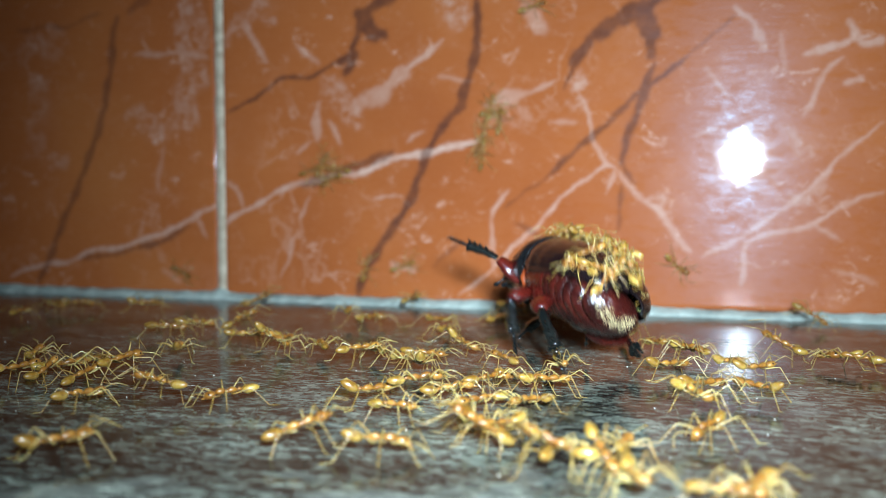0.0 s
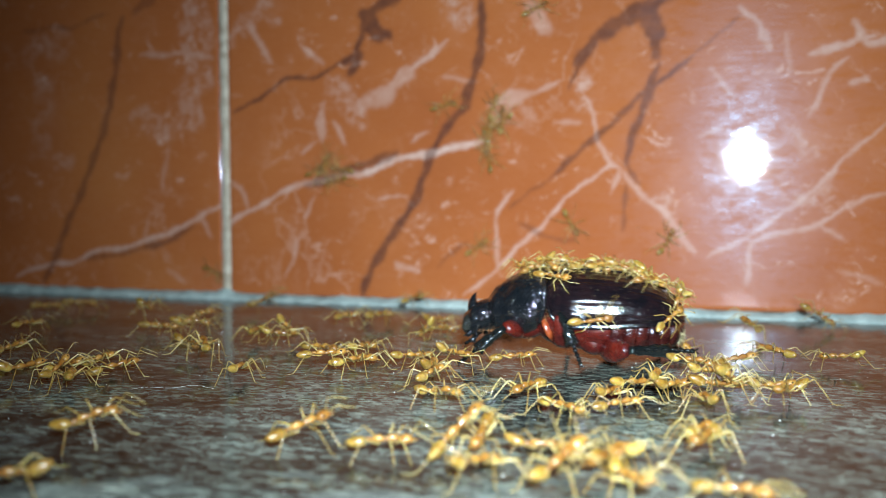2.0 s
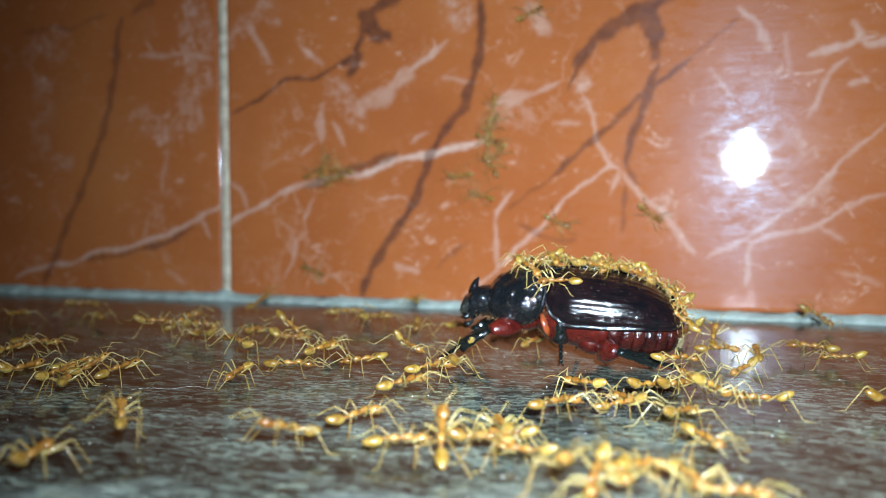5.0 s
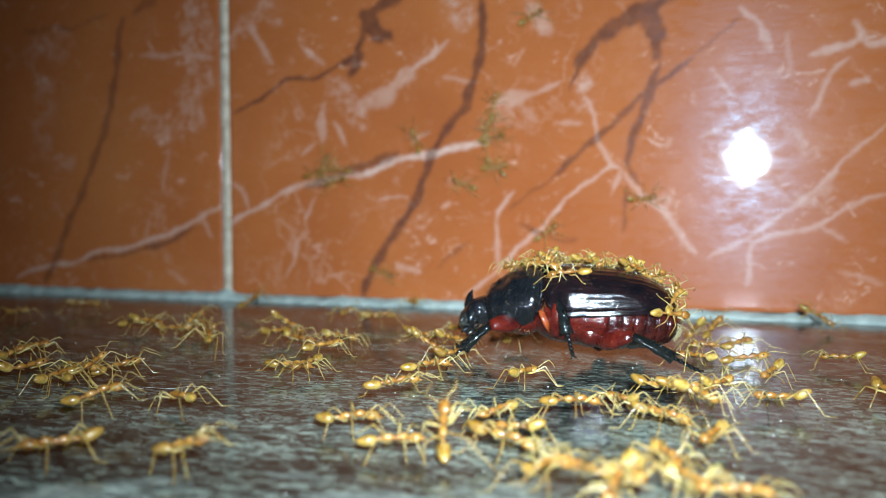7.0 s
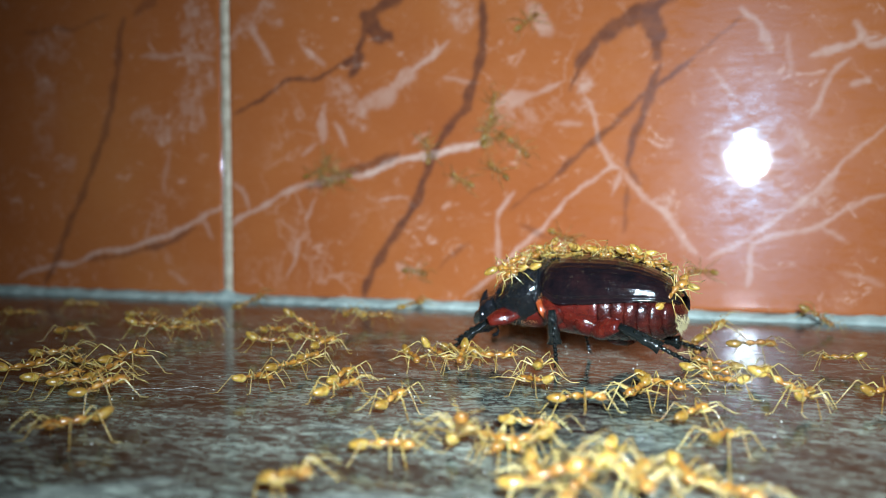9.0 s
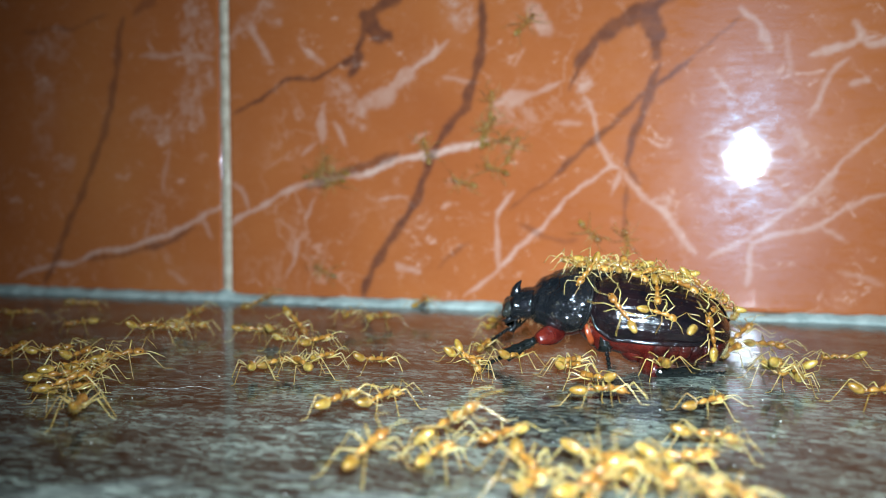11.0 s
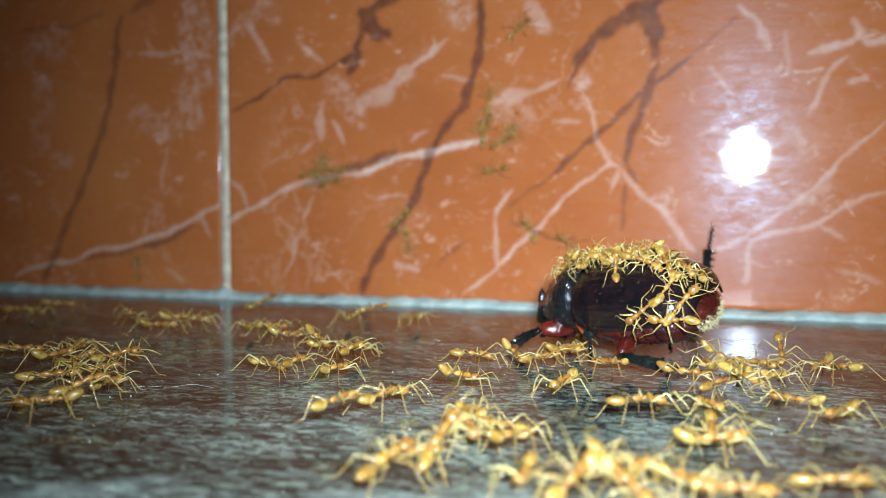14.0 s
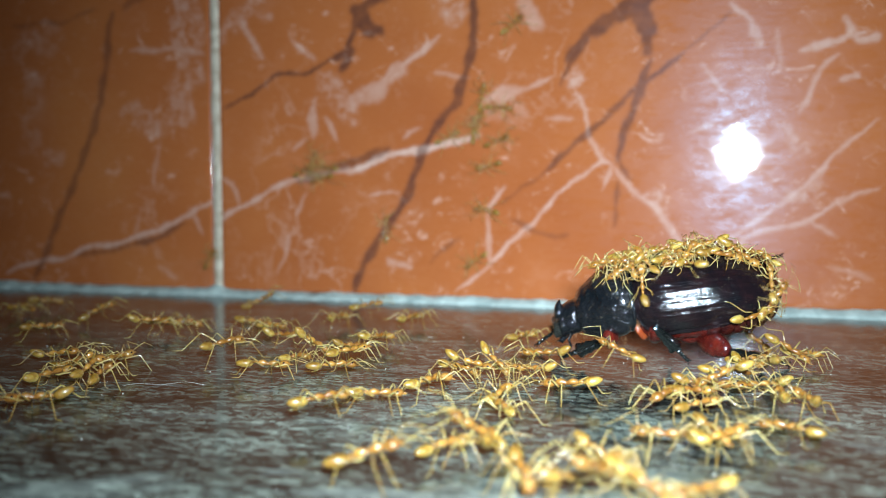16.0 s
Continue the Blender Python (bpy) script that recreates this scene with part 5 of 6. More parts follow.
    [(0, -7.9, -85.5, 35), (1.5, -8.2, -102.8, 56), (3, -3.6, -101.4, 104), (4, -10.5, -102.9, 57), (7, -8.8, -103.6, 353), (8, -9.3, -104.2, 17), (9, -12.3, -106.3, 239), (11.5, -20.7, -99.2, 53), (12.2, -23.3, -112.3, 83), (13, -33.7, -129.4, 70), (14.5, -28.8, -140.5, 67), (16, -25.4, -142.2, 96)],
    [(0, -11.4, -61.0, 309), (1.5, 3.2, -78.3, 322), (3, 1.1, -66.8, 319), (4, 6.6, -64.2, 110), (7, 4.4, -72.8, 56), (8, 6.0, -85.4, 243), (9, -2.0, -79.9, 315), (11.5, 1.8, -63.9, 95), (12.2, 2.6, -96.8, 69), (13, 3.0, -99.1, 61), (14.5, -0.6, -96.9, 51), (16, -2.9, -108.5, 61)],
    [(0, -5.0, -74.0, 318), (1.5, -3.9, -89.8, 327), (3, -5.5, -82.4, 49), (4, -7.9, -86.5, 340), (7, -5.2, -81.6, 125), (8, -4.2, -100.5, 129), (9, -2.2, -94.2, 324), (11.5, -8.1, -70.3, 251), (12.2, -1.2, -100.1, 40), (13, 0.1, -97.8, 16), (14.5, -3.1, -88.1, 56), (16, 2.8, -98.5, 61)],
    [(0, -5.7, -67.9, 161), (1.5, -1.2, -86.4, 148), (3, -3.9, -70.0, 44), (4, 0.9, -66.0, 343), (7, -3.2, -60.6, 155), (8, -5.7, -72.1, 158), (9, -5.9, -64.1, 307), (11.5, -5.0, -55.4, 55), (12.2, -22.6, -66.7, 56), (13, -33.1, -83.4, 332), (14.5, -26.9, -71.9, 327), (16, -36.9, -64.4, 25)],
    [(0, 2.1, -79.2, 53), (1.5, -1.2, -91.4, 36), (3, -2.2, -81.4, 331), (4, 2.2, -84.6, 249), (7, 7.3, -85.7, 248), (8, 2.0, -100.7, 308), (9, 6.3, -85.4, 248), (11.5, 11.1, -80.4, 167), (12.2, 17.1, -98.6, 291), (13, 12.5, -95.0, 109), (14.5, 7.3, -89.8, 46), (16, 6.8, -101.6, 127)],
    [(0, 10.1, -65.3, 169), (1.5, 7.3, -38.9, 166), (3, -3.2, -56.0, 38), (4, -1.2, -61.6, 346), (7, -1.2, -46.7, 66), (8, -1.3, -51.7, 36), (9, -1.3, -51.8, 36), (11.5, 4.8, -56.1, 52), (12.2, 10.4, -49.1, 348), (13, 1.6, -50.3, 308), (14.5, -12.9, -65.9, 94), (16, -17.1, -86.0, 91)],
    [(0, 6.9, -83.1, 29), (1.5, 3.5, -99.2, 318), (3, 20.8, -93.8, 238), (4, 4.5, -107.5, 176), (7, 7.6, -105.6, 186), (8, 6.9, -109.0, 195), (9, 11.6, -102.9, 58), (11.5, 11.6, -86.7, 347), (12.2, 9.6, -105.0, 154), (13, 9.4, -107.2, 148), (14.5, 9.6, -108.1, 147), (16, 9.8, -107.6, 90)],
    [(0, 23.0, -69.9, 166), (1.5, 9.0, -65.0, 116), (3, 8.4, -67.7, 168), (4, 20.1, -58.4, 166), (7, 3.2, -56.8, 351), (8, 6.2, -58.5, 36), (9, 6.2, -56.8, 6), (11.5, 8.4, -58.5, 319), (12.2, 10.5, -75.4, 56), (13, 11.8, -84.6, 15), (14.5, 4.5, -80.4, 303), (16, 7.7, -79.9, 15)],
    [(0, -3.3, -117.1, 48), (1.5, 0.2, -104.4, 53), (3, 4.9, -105.9, 151), (4, -0.3, -110.9, 55), (7, -3.8, -117.3, 63), (8, 6.1, -114.6, 100), (9, 7.1, -106.2, 355), (11.5, 8.6, -93.5, 162), (12.2, 2.5, -109.1, 53), (13, 4.9, -104.7, 125), (14.5, 1.9, -102.7, 16), (16, 1.9, -105.1, 195)],
    [(0, -1.1, -126.7, 243), (1.5, -1.8, -109.9, 99), (3, -2.8, -109.3, 104), (4, -3.6, -118.1, 68), (7, -7.5, -121.0, 16), (8, -0.8, -130.5, 275), (9, -0.1, -130.3, 79), (11.5, -1.7, -130.4, 357), (12.2, -1.8, -114.1, 47), (13, -1.3, -116.8, 35), (14.5, -1.3, -130.6, 317), (16, 0.3, -130.4, 295)],
    [(0, -27.0, -133.2, 236), (1.5, -20.8, -140.1, 17), (3, -18.5, -142.5, 353), (4, -23.2, -141.1, 212), (7, -19.0, -148.7, 85), (8, -18.5, -154.5, 276), (9, -19.2, -149.6, 299), (11.5, -18.8, -155.7, 111), (12.2, -20.0, -150.1, 93), (13, -19.5, -152.2, 273), (14.5, -19.2, -152.2, 278), (16, -13.2, -152.4, 42)],
    [(0, -29.7, -139.7, 214), (1.5, -27.4, -142.2, 58), (3, -31.0, -142.0, 93), (4, -30.7, -144.1, 111), (7, -31.7, -141.2, 117), (8, -26.9, -138.0, 313), (9, -30.7, -144.5, 298), (11.5, -30.9, -140.2, 17), (12.2, -31.0, -141.0, 48), (13, -27.5, -143.4, 17), (14.5, -29.7, -147.1, 99), (16, -28.1, -144.9, 227)],
    [(0, -29.1, -133.8, 320), (1.5, -28.6, -136.4, 248), (3, -28.5, -141.9, 357), (4, -27.5, -141.2, 41), (8, -24.8, -139.4, 345), (9, -26.7, -140.0, 345), (11.5, -20.0, -150.0, 93), (12.2, -28.2, -140.8, 83), (13, -24.4, -137.8, 89), (14.5, -24.3, -140.5, 75), (16, -18.9, -153.7, 291)],
    [(0, -18.4, -142.1, 94), (1.5, -12.1, -139.3, 69), (3, -10.9, -144.3, 77), (4, -9.2, -147.2, 77), (7, -5.6, -140.6, 293), (8, -6.5, -146.7, 56), (9, -8.8, -146.4, 86), (11.5, -8.9, -146.6, 89), (12.2, -8.9, -146.1, 88), (13, -8.1, -148.1, 76), (14.5, -8.7, -146.8, 88), (16, -10.3, -147.0, 88)],
    [(0, -18.5, -146.2, 176), (1.5, -17.0, -148.4, 97), (3, -13.8, -154.0, 315), (4, -15.0, -152.6, 289), (7, -13.3, -155.5, 230), (8, -16.3, -157.0, 0), (11.5, -12.0, -154.5, 45), (12.2, -18.7, -156.2, 115), (13, -18.6, -157.7, 84), (14.5, -12.1, -155.2, 50), (16, -10.3, -157.1, 220)],
    [(0, -10.8, -137.2, 82), (1.5, -2.9, -126.2, 84), (3, -1.7, -132.9, 65), (4, -1.8, -132.6, 318), (7, -0.8, -129.5, 263), (8, -5.1, -140.7, 279), (9, -3.6, -145.8, 291), (11.5, -2.0, -150.4, 310), (12.2, -0.8, -152.0, 16), (13, 1.9, -150.8, 33), (14.5, 2.0, -151.8, 15), (16, -1.0, -154.3, 218)],
    [(0, -8.2, -151.0, 299), (1.5, -9.1, -150.1, 307), (3, -8.9, -154.8, 314), (4, -10.2, -151.1, 288), (7, -8.9, -149.7, 288), (8, -12.4, -143.0, 269), (9, -12.4, -143.0, 286), (11.5, -3.4, -141.6, 285), (12.2, -1.5, -131.1, 317), (13, -0.8, -132.4, 317), (14.5, 0.4, -134.1, 41), (16, 1.6, -132.7, 44)],
    [(0, -12.2, -143.7, 307), (1.5, -10.6, -146.9, 118), (3, -13.6, -149.4, 262), (4, -12.6, -150.9, 266), (7, -9.0, -153.7, 264), (8, -13.2, -154.7, 237), (9, -12.9, -155.1, 240), (11.5, -10.3, -154.9, 252), (12.2, -11.9, -155.5, 17), (13, -12.1, -156.1, 36), (14.5, -7.8, -153.9, 301), (16, -6.6, -156.0, 349)],
    [(0, 3.9, -149.7, 251), (1.5, -1.5, -126.5, 248), (3, -1.9, -150.3, 303), (4, -3.2, -149.0, 290), (7, -3.1, -149.9, 298), (8, -3.0, -148.6, 301), (9, -8.5, -151.3, 295), (11.5, -6.2, -149.8, 302), (12.2, -9.0, -153.7, 337), (13, -3.5, -153.0, 16), (14.5, -3.3, -149.7, 290), (16, -5.2, -134.8, 165)],
):
    FLOOR_ANTS.append(way)
# ways of the ants on the tiles: seconds, x and z in millimetres, heading
WALL_ANTS = []
for way in (
    [(0, -111.3, 41.0, 30), (16, -112.8, 40.7, 30)],
    [(0, -106.8, 39.3, 150), (16, -109.2, 38.6, 150)],
    [(0, -108.7, 36.3, 200), (16, -110.1, 35.7, 190)],
    [(0, -114.1, 39.3, 60), (16, -115.5, 38.3, 60)],
    [(0, -60.9, 56.0, 80), (16, -62.2, 58.1, 90)],
    [(0, -58.5, 52.8, 120), (9, -62.6, 51.0, 100), (16, -63.0, 51.1, 110)],
    [(0, -62.5, 49.8, 60), (16, -64.6, 48.8, 60)],
    [(0, -64.1, 45.1, 250), (8, -61.0, 47.9, 20), (16, -57.4, 45.6, 20)],
    [(0, -63.3, 42.8, 90), (9, -61.0, 39.3, 150), (16, -60.5, 38.6, 200)],
    [(0, -98.1, 11.3, 60), (1.5, -75.4, 60.4, 70), (3.5, -71.2, 39.0, 180), (7, -70.6, 35.2, 140), (9, -71.1, 36.2, 140), (12.5, -69.8, 35.2, 160), (14.5, -92.3, 22.6, 60), (16, -90.7, 21.8, 80)],
    [(0, -85.9, 11.5, 0), (3.5, -52.6, 21.7, 0), (7, -84.0, 48.1, 90), (9, -80.5, 45.1, 80), (12.5, -81.4, 44.4, 80), (14.5, -87.1, 12.9, 20), (16, -71.2, 46.6, 0)],
    [(0, -59.3, 54.4, 45), (7, -60.8, 39.9, 60), (9, -53.8, 44.6, 10), (12.5, -56.8, 45.2, 170), (16, -56.6, 54.8, 40)],
    [(0, -10.4, 13.2, 20), (3.5, -16.8, 23.6, 0), (7, -20.7, 31.2, 60), (9, -6.2, 12.2, 150), (12.5, -37.1, 24.3, 20), (14.5, -53.1, 22.2, 180), (16, -61.3, 26.8, 260)],
    [(0, -38.7, 20.3, 0), (3.5, -40.1, 25.7, 0), (7, -46.4, 22.0, 90), (9, -41.9, 20.6, 30), (12.5, -29.5, 22.1, 0), (14.5, -42.9, 18.4, 0), (16, -64.6, 12.2, 0)],
    [(0, -158.7, 8.2, 0), (9, -84.3, 10.4, 20), (14.5, -178.7, 9.2, 60), (16, -147.3, 11.7, 80)],
    [(0, -49.1, 82.2, 60), (16, -53.5, 76.9, 80)],
):
    WALL_ANTS.append(way)

ANT_KINDS = [build_ant(k) for k in range(10)]
CLINGERS = [build_ant(k + 20, 0.72) for k in range(5)]  # with drawn-in legs


def next_ant(k):
    """The k-th ant: the ten built ones first, then copies of them."""
    return ANT_KINDS[k] if k < 10 else copy_thing(ANT_KINDS[k % 10], Matrix())


floor_ants = [next_ant(k) for k in range(len(FLOOR_ANTS))]
wall_ants = [next_ant(k + 10) for k in range(len(WALL_ANTS))]
# ants holding on to the beetle: rows of seconds, along, round from the top (degrees, near side negative), heading
RIDERS = []
for spot in ((-10.0, 6, 160), (-8.5, 18, 200), (-7.5, -4, 250), (-6.8, -26, 215), (-6.5, 12, 80), (-5.5, -12, 300), (-4.6, 2, 190), (-4.2, 16, 20), (-2.8, -6, 100),
             (-0.5, 8, 170), (1.0, -12, 10), (2.4, 10, 30), (4, -4, 60), (5.2, 12, 320), (6.6, -10, 200), (8.0, 4, 180), (9.5, -14, 20), (11, 8, 250), (13, -2, 350),
             (15.5, -8, 300), (17.2, 6, 140), (3.4, 2, 280), (7.2, 14, 110)):
    RIDERS.append([(0, *spot), (16, *spot)])
for way in (
    [(0, 13, -58, 100), (1.5, -6.5, -44, 30), (3, 4, -58, 165), (4, 17.8, -30, 95), (7, 17.6, -34, 95), (9, 18, -40, 95), (11.5, 3, -52, 340), (13, 6, -36, 170), (14.5, 3, -24, 80), (16, -5.5, -40, 60)],
    [(0, 15, -88, 250), (1.5, 7, -112, 265), (3, -9.5, -58, 205), (4, -7, -60, 215), (7, -2, -66, 190), (9, -9, -84, 200), (11.5, 2, -76, 190), (13, 3, -40, 200), (14.5, 14, -98, 260), (16, 2, -20, 200)],
    [(0, 17, -64, 60), (1.5, 14.5, -104, 250), (3, 18.0, -48, 90), (4, 18.2, -66, 100), (7, 18.2, -62, 90), (9, -11, -70, 190), (11.5, 10, -66, 20), (13, 15, -44, 110), (14.5, 15, -34, 140), (16, 17.5, -46, 70)],
    [(0, 16, -30, 170), (1.5, 18.0, -36, 90), (3, 18.2, -76, 80), (4, 18.0, -12, 60), (7, 18.2, -92, 70), (9, -13, -48, 20), (11.5, 17.2, -62, 90), (13, 17.8, -70, 80), (14.5, 17.6, -58, 100), (16, 18.0, -74, 100)],
    [(0, 18, -52, 120), (1.5, 16.8, -20, 140), (3, -1, -34, 340), (4, -10, -30, 30), (7, -6, -40, 320), (9, 18.1, -72, 90), (11.5, 13.0, -88, 120), (13, 12.6, -96, 160), (14.5, 18.0, -96, 120), (16, 15, -92, 30)],
):
    RIDERS.append(way)
rider_ants = [CLINGERS[k] if k < 5 else copy_thing(CLINGERS[k % 5], Matrix()) for k in range(len(RIDERS))]


# ---- movement ----
BEETLE_WAY = []
for row in (  # seconds; middle of the body in millimetres; nose up, turned to the front, rolled back outwards; some: the nod
    (0, -27.3, -73.5, 15.3, 14, -64, -18),
    (0.2, -27.9, -73.5, 8.6, 22, -50, 0),
    (0.4, -30.0, -73.5, 9.4, 10, -46, 0),
    (0.6, -30.2, -73.5, 12.3, 10, -40, 8),
    (0.8, -30.4, -73.5, 14.5, -5, -16, -30),
    (1, -28.9, -73.5, 13.5, -12, 5, -40),
    (1.2, -27.0, -73.5, 11.3, -3, 5, -30),
    (1.4, -24.1, -73.5, 12.2, 0, 8, 5),
    (1.5, -21.9, -73.5, 13.1, -3, 5, 4),
    (1.6, -19.9, -73.5, 13.7, -3, 0, 8),
    (1.8, -21.9, -73.5, 10.4, 13, 8, 5),
    (2, -26.8, -73.5, 9.7, 5, 0, 0),
    (2.2, -30.1, -73.5, 10.1, 2, 0, 12),
    (2.4, -28.7, -73.5, 10.2, 10, 0, 22),
    (2.6, -27.9, -73.5, 12.4, 8, 0, -5),
    (2.8, -29.0, -73.5, 13.1, 3, 0, -20),
    (3, -30.1, -73.5, 10.1, -4, 0, 12),
    (3.2, -24.2, -73.5, 14.1, 12, 5, 22),
    (3.4, -22.4, -73.5, 12.0, 19, 5, 23.8),
    (3.6, -21.9, -73.5, 10.8, 22, 5, 23.8),
    (3.8, -23.0, -73.5, 12.1, 17, 0, 20.4),
    (4, -25.0, -73.5, 10.5, 8, -18, -12, -17),
    (4.2, -28.7, -73.5, 8.2, 5, -10, -12),
    (4.8, -27.7, -73.5, 9.8, 8, -3, 0),
    (5.5, -24.6, -73.5, 11.0, 10, 0, 6),
    (6.3, -25.7, -73.5, 11.0, 7, 0, 12),
    (6.5, -21.0, -73.5, 11.4, 18, 0, 22),
    (6.7, -21.0, -73.5, 12.0, 19, 0, -10),
    (7, -27.6, -73.5, 10.6, 5, 0, -10),
    (7.2, -26.5, -73.5, 10.5, 5, 0, 0),
    (7.4, -26.3, -73.5, 10.3, 10, 0, 14),
    (7.6, -22.6, -73.5, 11.4, 12, 0, 16),
    (7.8, -26.6, -73.5, 11.1, 5, -12, -8),
    (8, -27.4, -73.5, 11.0, 3, -20, -22, -10),
    (8.2, -28.2, -73.5, 10.5, 3, -20, -12),
    (8.4, -27.7, -73.5, 14.8, 8, -18, -8),
    (8.6, -28.7, -73.5, 11.0, 2, -18, -6),
    (8.8, -26.9, -73.5, 12.7, 7, -18, -6),
    (9, -26.4, -73.5, 12.5, 3, -20, -12, -13),
    (9.2, -27.8, -73.5, 11.6, 0, -10, 5),
    (9.9, -24.9, -73.5, 11.1, 6, 0, 3),
    (10.6, -19.5, -73.5, 10.2, 10, 0, 8),
    (11.3, -16.3, -73.5, 9.7, 12, 0, 17),
    (11.5, -11.2, -73.5, 11.1, 21, 0, 17),
    (11.7, -12.2, -73.5, 8.3, 15, 0, -5),
    (12, -17.4, -73.5, 9.6, 17, -14, -26, -20),
    (12.3, -20.0, -73.5, 10.9, 10, 0, 0),
    (12.5, -19.5, -73.5, 11.7, 9, 0, -2),
    (12.6, -17.9, -73.5, 12.3, 16, -3, -12),
    (12.8, -15.8, -73.5, 11.8, 17, -8, -22),
    (13, -20.0, -73.5, 8.9, 8, 0, -5),
    (13.2, -18.4, -73.5, 9.5, 3, 0, 8),
    (13.4, -12.6, -73.5, 10.7, 9, 4, 8),
    (13.5, -12.1, -73.5, 10.7, 20, 10, 8),
    (13.6, -10.0, -73.5, 12.9, 24, 10, 17),
    (13.7, -8.0, -73.5, 14.0, 25, 5, 17),
    (13.8, -8.0, -73.5, 14.5, 24, 3, 17),
    (13.9, -10.0, -73.5, 14.9, 12, -8, 20.4),
    (14, -18.7, -73.5, 12.0, -4, -44, 20),
    (14.2, -16.3, -73.5, 11.0, 3, -36, 20),
    (14.4, -7.1, -73.5, 11.8, -5, -42, -34),
    (14.5, -6.4, -73.5, 12.3, -6, -42, -38),
    (14.6, -11.0, -73.5, 11.1, -5, -42, -24),
    (14.8, -9.4, -73.5, 12.2, -8, -33, -5),
    (15, -11.4, -73.5, 14.7, -20, -54, -58),
    (15.1, -10.8, -73.5, 14.9, -15, -42, -56),
    (15.2, -10.1, -73.5, 14.5, -8, -15, -42),
    (15.4, -9.9, -73.5, 11.7, -8, -5, -12),
    (15.6, -10.7, -73.5, 9.5, 0, 0, 27.2),
    (15.8, -11.3, -73.5, 10.9, -7, 0, 30.6),
    (16, -8.7, -73.5, 12.3, -7, -3, 28.9),
):
    BEETLE_WAY.append(row)


def beetle_pose(row):
    t, x, y, z, tilt, turn, roll = row[:7]
    return (Matrix.Translation((x * MM, y * MM, z * MM)) @ pose(0, 0, 0, 0, 0, 11) @ pose(0, 0, 0, 0, tilt, 0)
            @ pose(0, 0, 0, 0, 0, turn) @ pose(0, 0, 0, roll, 0, 0))


def nod(row):
    """How far the shield and head are raised: low when it braces, level when it rears."""
    if len(row) > 7:
        return row[7]
    tilt, roll = row[4], row[6]
    return -6 if roll < -4 else (0 if tilt >= 8 else -5)


def axis_pose(at, way, up):
    x = way.normalized()
    y = up.cross(x).normalized()
    z = x.cross(y)
    m = Matrix((x, y, z)).transposed().to_4x4()
    m.translation = at
    return m


# places that a foot reaches for in the air: seconds, leg, side, point in millimetres
REACH = [
    (0, "front_leg", -1, (-53.5, -69.0, 23.5)),
    (0.2, "front_leg", -1, (-50.1, -69.0, 14.7)),
    (14, "hind_leg", 1, (-2.1, -60.0, 25.7)),
    (14.2, "hind_leg", 1, (1.0, -60.0, 16.7)),
    (14.5, "front_leg", 1, (-30.4, -66.0, 10.9)),
    (15, "middle_leg", -1, (-14.5, -85.0, 28.9)),
    (15.1, "middle_leg", -1, (-8.1, -86.0, 26.7)),
    (15.2, "hind_leg", 1, (6.1, -64.0, 25.1)),
    (16, "hind_leg", 1, (12.7, -58.0, 19.3)),
    (15.8, "hind_leg", 1, (8.2, -58.0, 14.2)),
]


def leg_poses(name, side, m, t, rnd):
    """Bends one leg so that its foot finds the floor: poses of the thigh on the beetle and of the shin on the thigh."""
    hip, a, b, rest = LEGS[name]
    hip = Vector((hip[0], side * hip[1], hip[2])) * MM
    a, b = a * MM, b * MM
    goal = m @ Vector((rest[0] * MM, side * rest[1] * MM, -8 * MM))
    goal.x += rnd.uniform(-2.5, 2.5) * MM
    goal.y += rnd.uniform(-2, 2) * MM
    goal.z = (0.5 + max(0.0, rnd.uniform(-9, 3.5))) * MM
    for rt, rn, rs, at in REACH:
        if rn == name and rs == side and abs(rt - t) < 0.04:
            goal = Vector(at) * MM
    goal = m.inverted() @ goal
    d = goal - hip
    dist = min(max(d.length, (b - a) * 1.15), (a + b) * 0.97)
    d.normalize()
    pole = Vector({"front_leg": (0, side * 0.75, 0.5), "middle_leg": (0, side * 0.75, 0.9), "hind_leg": (0.5, side * 0.8, 0.2)}[name])
    pole = (pole - d * pole.dot(d)).normalized()
    c = (a * a + dist * dist - b * b) / (2 * a * dist)
    knee = hip + d * (a * c) + pole * (a * math.sqrt(max(0.0, 1 - c * c)))
    thigh = axis_pose(hip, knee - hip, pole)
    shin = axis_pose(knee, hip + d * dist - knee, pole)
    return thigh, thigh.inverted() @ shin


def along(way, t):
    """Place and heading on a way at a time; a walker faces where it goes."""
    for a, b in zip(way, way[1:]):
        if t <= b[0]:
            break
    u = min(1.0, max(0.0, (t - a[0]) / (b[0] - a[0])))
    s = u * u * (3 - 2 * u)
    x, y = a[1] + (b[1] - a[1]) * s, a[2] + (b[2] - a[2]) * s
    turn = (b[3] - a[3] + 180) % 360 - 180
    h = a[3] + turn * s
    far = math.hypot(b[1] - a[1], b[2] - a[2])
    if far > 9 and 0.12 < u < 0.88:
        h = math.degrees(math.atan2(b[2] - a[2], b[1] - a[1]))
    return x, y, h


def ant_rows(way, seed, step, place, stray):
    rnd = random.Random(seed)
    rows, last = [], None
    spread = rnd.uniform(-stray, stray)
    n = round(16 / step)
    for i in range(n + 1):
        t = 16 * i / n
        x, y, h = along(way, t)
        x += rnd.uniform(-0.35, 0.35)
        y += rnd.uniform(-0.35, 0.35)
        h += rnd.uniform(-7, 7) + spread
        if last is not None:
            h = last + max(-75, min(75, (h - last + 180) % 360 - 180))
        last = h
        rows.append((t, place(x, y, h)))
    return rows


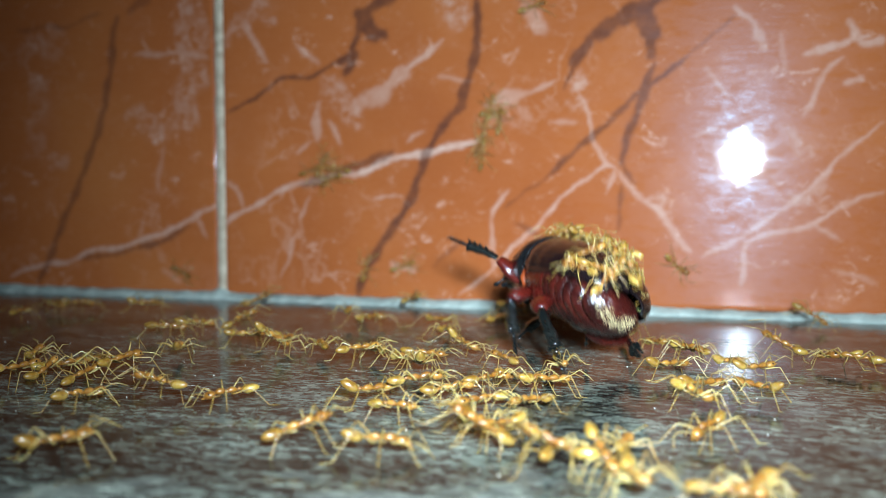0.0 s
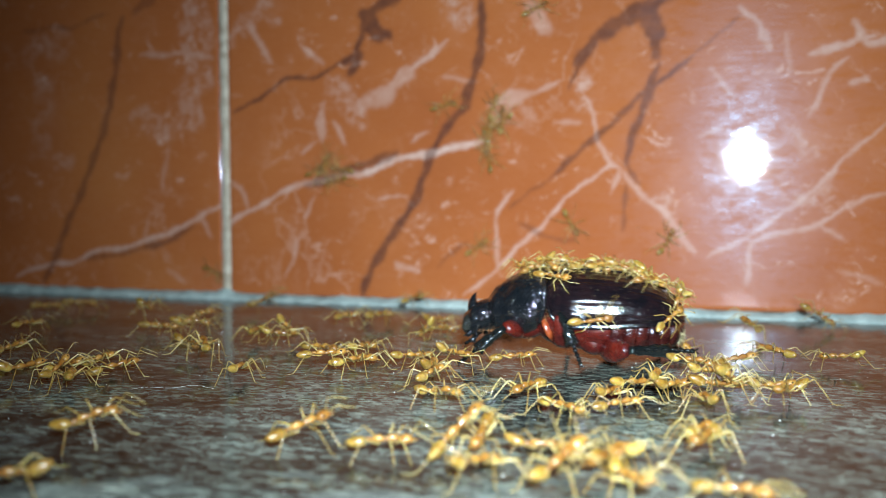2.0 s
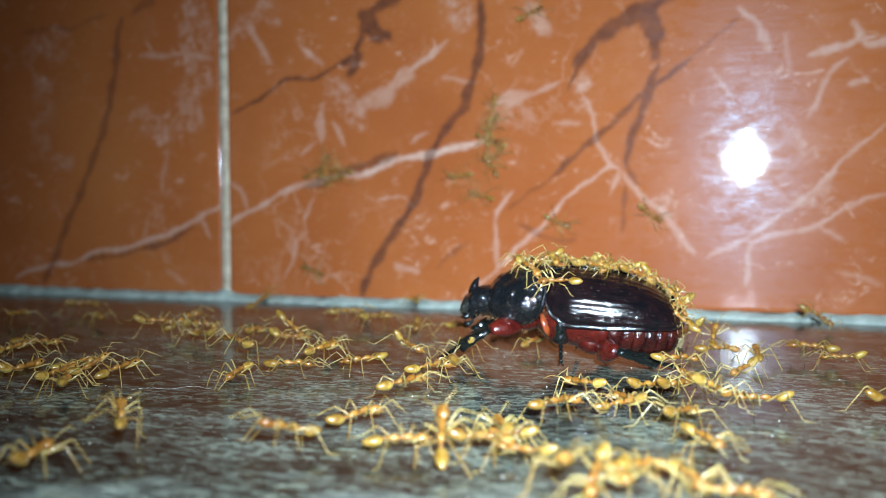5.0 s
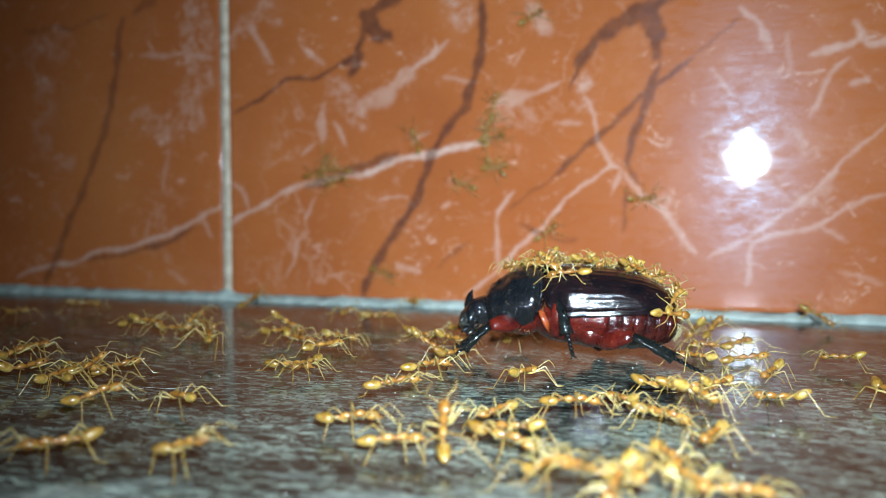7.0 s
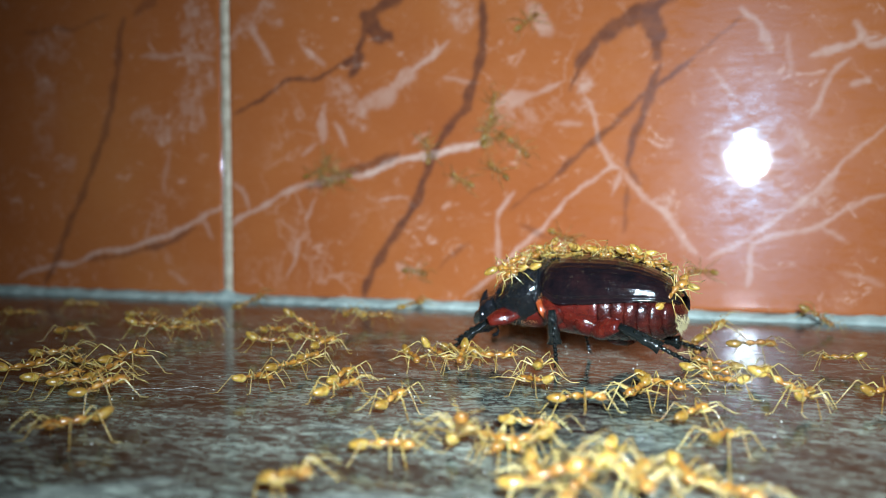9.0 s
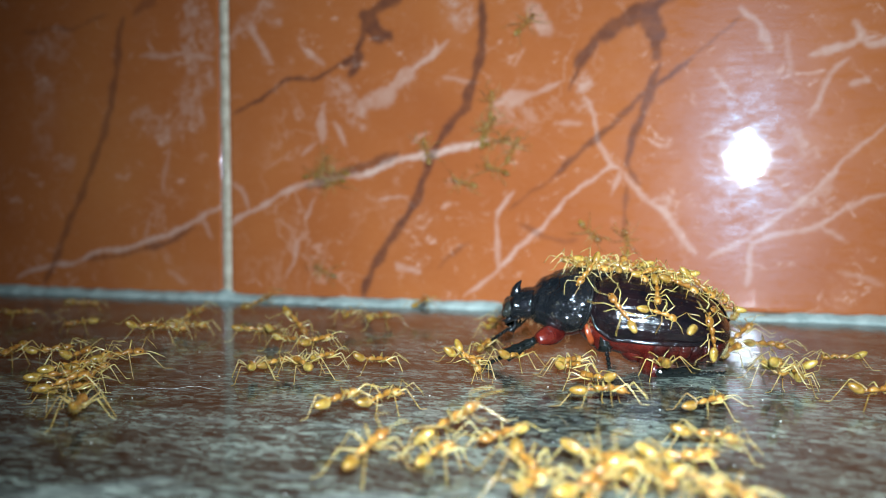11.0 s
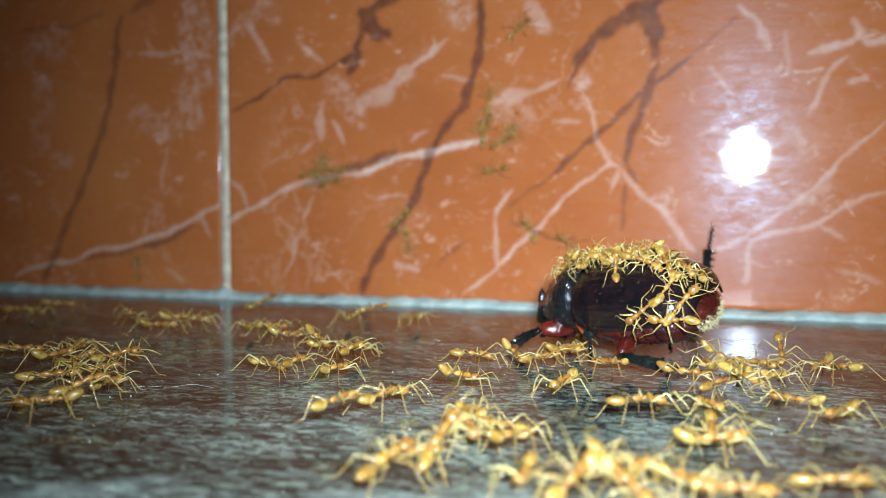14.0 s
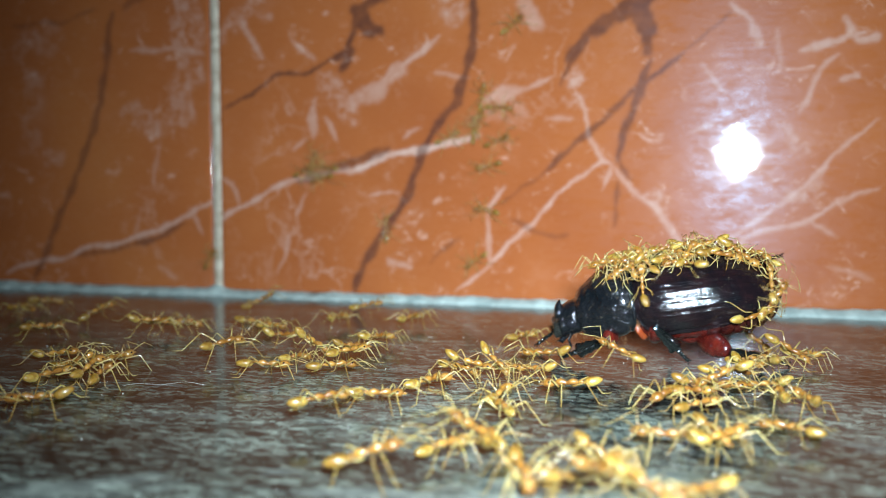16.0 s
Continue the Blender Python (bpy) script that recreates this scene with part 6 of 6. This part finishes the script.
def on_back(along_x, angle, heading, lift):
    """A place on the beetle's back for a rider, in the beetle's space."""
    xs = [-17, -12, -7, 2, 9, 14, 18.5]
    top, wide = spline(xs, [2.4, 5.8, 7.1, 8.0, 7.5, 5.9, 3.0], along_x), spline(xs, [3.6, 6.9, 8.1, 9.0, 9.2, 8.0, 5.0], along_x)
    a = radians(angle) * 1.25
    q = Vector((along_x * MM, wide * math.sin(a) * MM, (top * math.cos(a) + 0.1) * MM))
    slope = (spline(xs, [2.4, 5.8, 7.1, 8.0, 7.5, 5.9, 3.0], min(18.4, along_x + 1)) - top)
    up = Vector((-slope * 0.8, math.sin(a) / wide * 8, math.cos(a))).normalized()
    way = Vector((math.cos(radians(heading)), math.sin(radians(heading)), 0))
    return axis_pose(q + up * (lift - 0.35) * MM, way - up * way.dot(up), up)


def motions():
    times = [row[0] for row in BEETLE_WAY]
    poses = [beetle_pose(row) for row in BEETLE_WAY]
    walk(beetle, list(zip(times, poses)))
    joint = Matrix.Translation((-6 * MM, 0, 1.5 * MM))
    for ob in beetle_front:  # the shield and head nod on the body
        walk(ob, [(row[0], joint @ pose(0, 0, 0, 0, nod(row), 0) @ joint.inverted()) for row in BEETLE_WAY])
    for k, ((name, side), (thigh, shin, foot)) in enumerate(beetle_legs.items()):
        rnd = random.Random(k + 31)
        bent = [leg_poses(name, side, m, t, rnd) for t, m in zip(times, poses)]
        walk(thigh, [(t, q[0]) for t, q in zip(times, bent)])
        walk(shin, [(t, q[1]) for t, q in zip(times, bent)])
        walk(foot, [(t, q[1]) for t, q in zip(times, bent)])
    for k, (ob, spot) in enumerate(zip(rider_ants, RIDERS)):
        rnd = random.Random(k + 77)
        ob.scale = [rnd.uniform(0.98, 1.14)] * 3
        rows = []
        lift = rnd.choice((-0.3, -0.2, 0, 0.1, 0.5, 1.0))
        lean = pose(0, 0, 0, rnd.uniform(-18, 18) * (1 + lift), rnd.uniform(-18, 18) * (1 + lift), 0)
        for t, m in zip(times, poses):
            a, round_by, heading = along(spot, t)
            a += 0.8 * math.sin(t * 0.6 + k) + rnd.uniform(-0.3, 0.3)
            rows.append((t, m @ on_back(max(-15.5, min(18.3, a)), round_by * 0.75 + 5 + 3 * math.sin(t * 0.45 + 2 * k), heading + 25 * math.sin(t * 0.5 + 3 * k) + rnd.uniform(-8, 8), lift) @ lean))
        walk(ob, rows)
    for k, (ob, way) in enumerate(zip(floor_ants, FLOOR_ANTS)):
        rnd = random.Random(k + 900)
        ob.scale = [rnd.uniform(1.04, 1.22)] * 3
        lean = pose(0, 0, 0.0, rnd.uniform(-6, 6), rnd.uniform(-8, 8), 0)
        if k % 3 == 1:  # climbs over its neighbours
            lean = pose(0, 0, rnd.uniform(0.7, 2.2) * MM, rnd.uniform(-22, 22), rnd.uniform(-34, 34), 0)
        for leg in [o for o in ob.children if o.name.startswith("leg")]:
            rnd = random.Random(k * 11 + len(leg.name))
            rest = leg.matrix_basis.copy()
            walk(leg, [(0.4 * i, rest @ pose(0, 0, 0, rnd.uniform(-4, 4), rnd.uniform(-4, 4), rnd.uniform(-16, 16))) for i in range(41)])
        walk(ob, ant_rows(way, k, 0.4, lambda x, y, h: pose(x * MM, y * MM, 0, 0, 0, h) @ lean, 8))
    for k, (ob, way) in enumerate(zip(wall_ants, WALL_ANTS)):
        walk(ob, ant_rows(way, k + 500, 0.5, lambda x, z, h: Matrix.Translation((x * MM, 0, z * MM)) @ pose(0, 0, 0, 90, 0, 0) @ pose(0, 0, 0, 0, 0, h), 60))


motions()
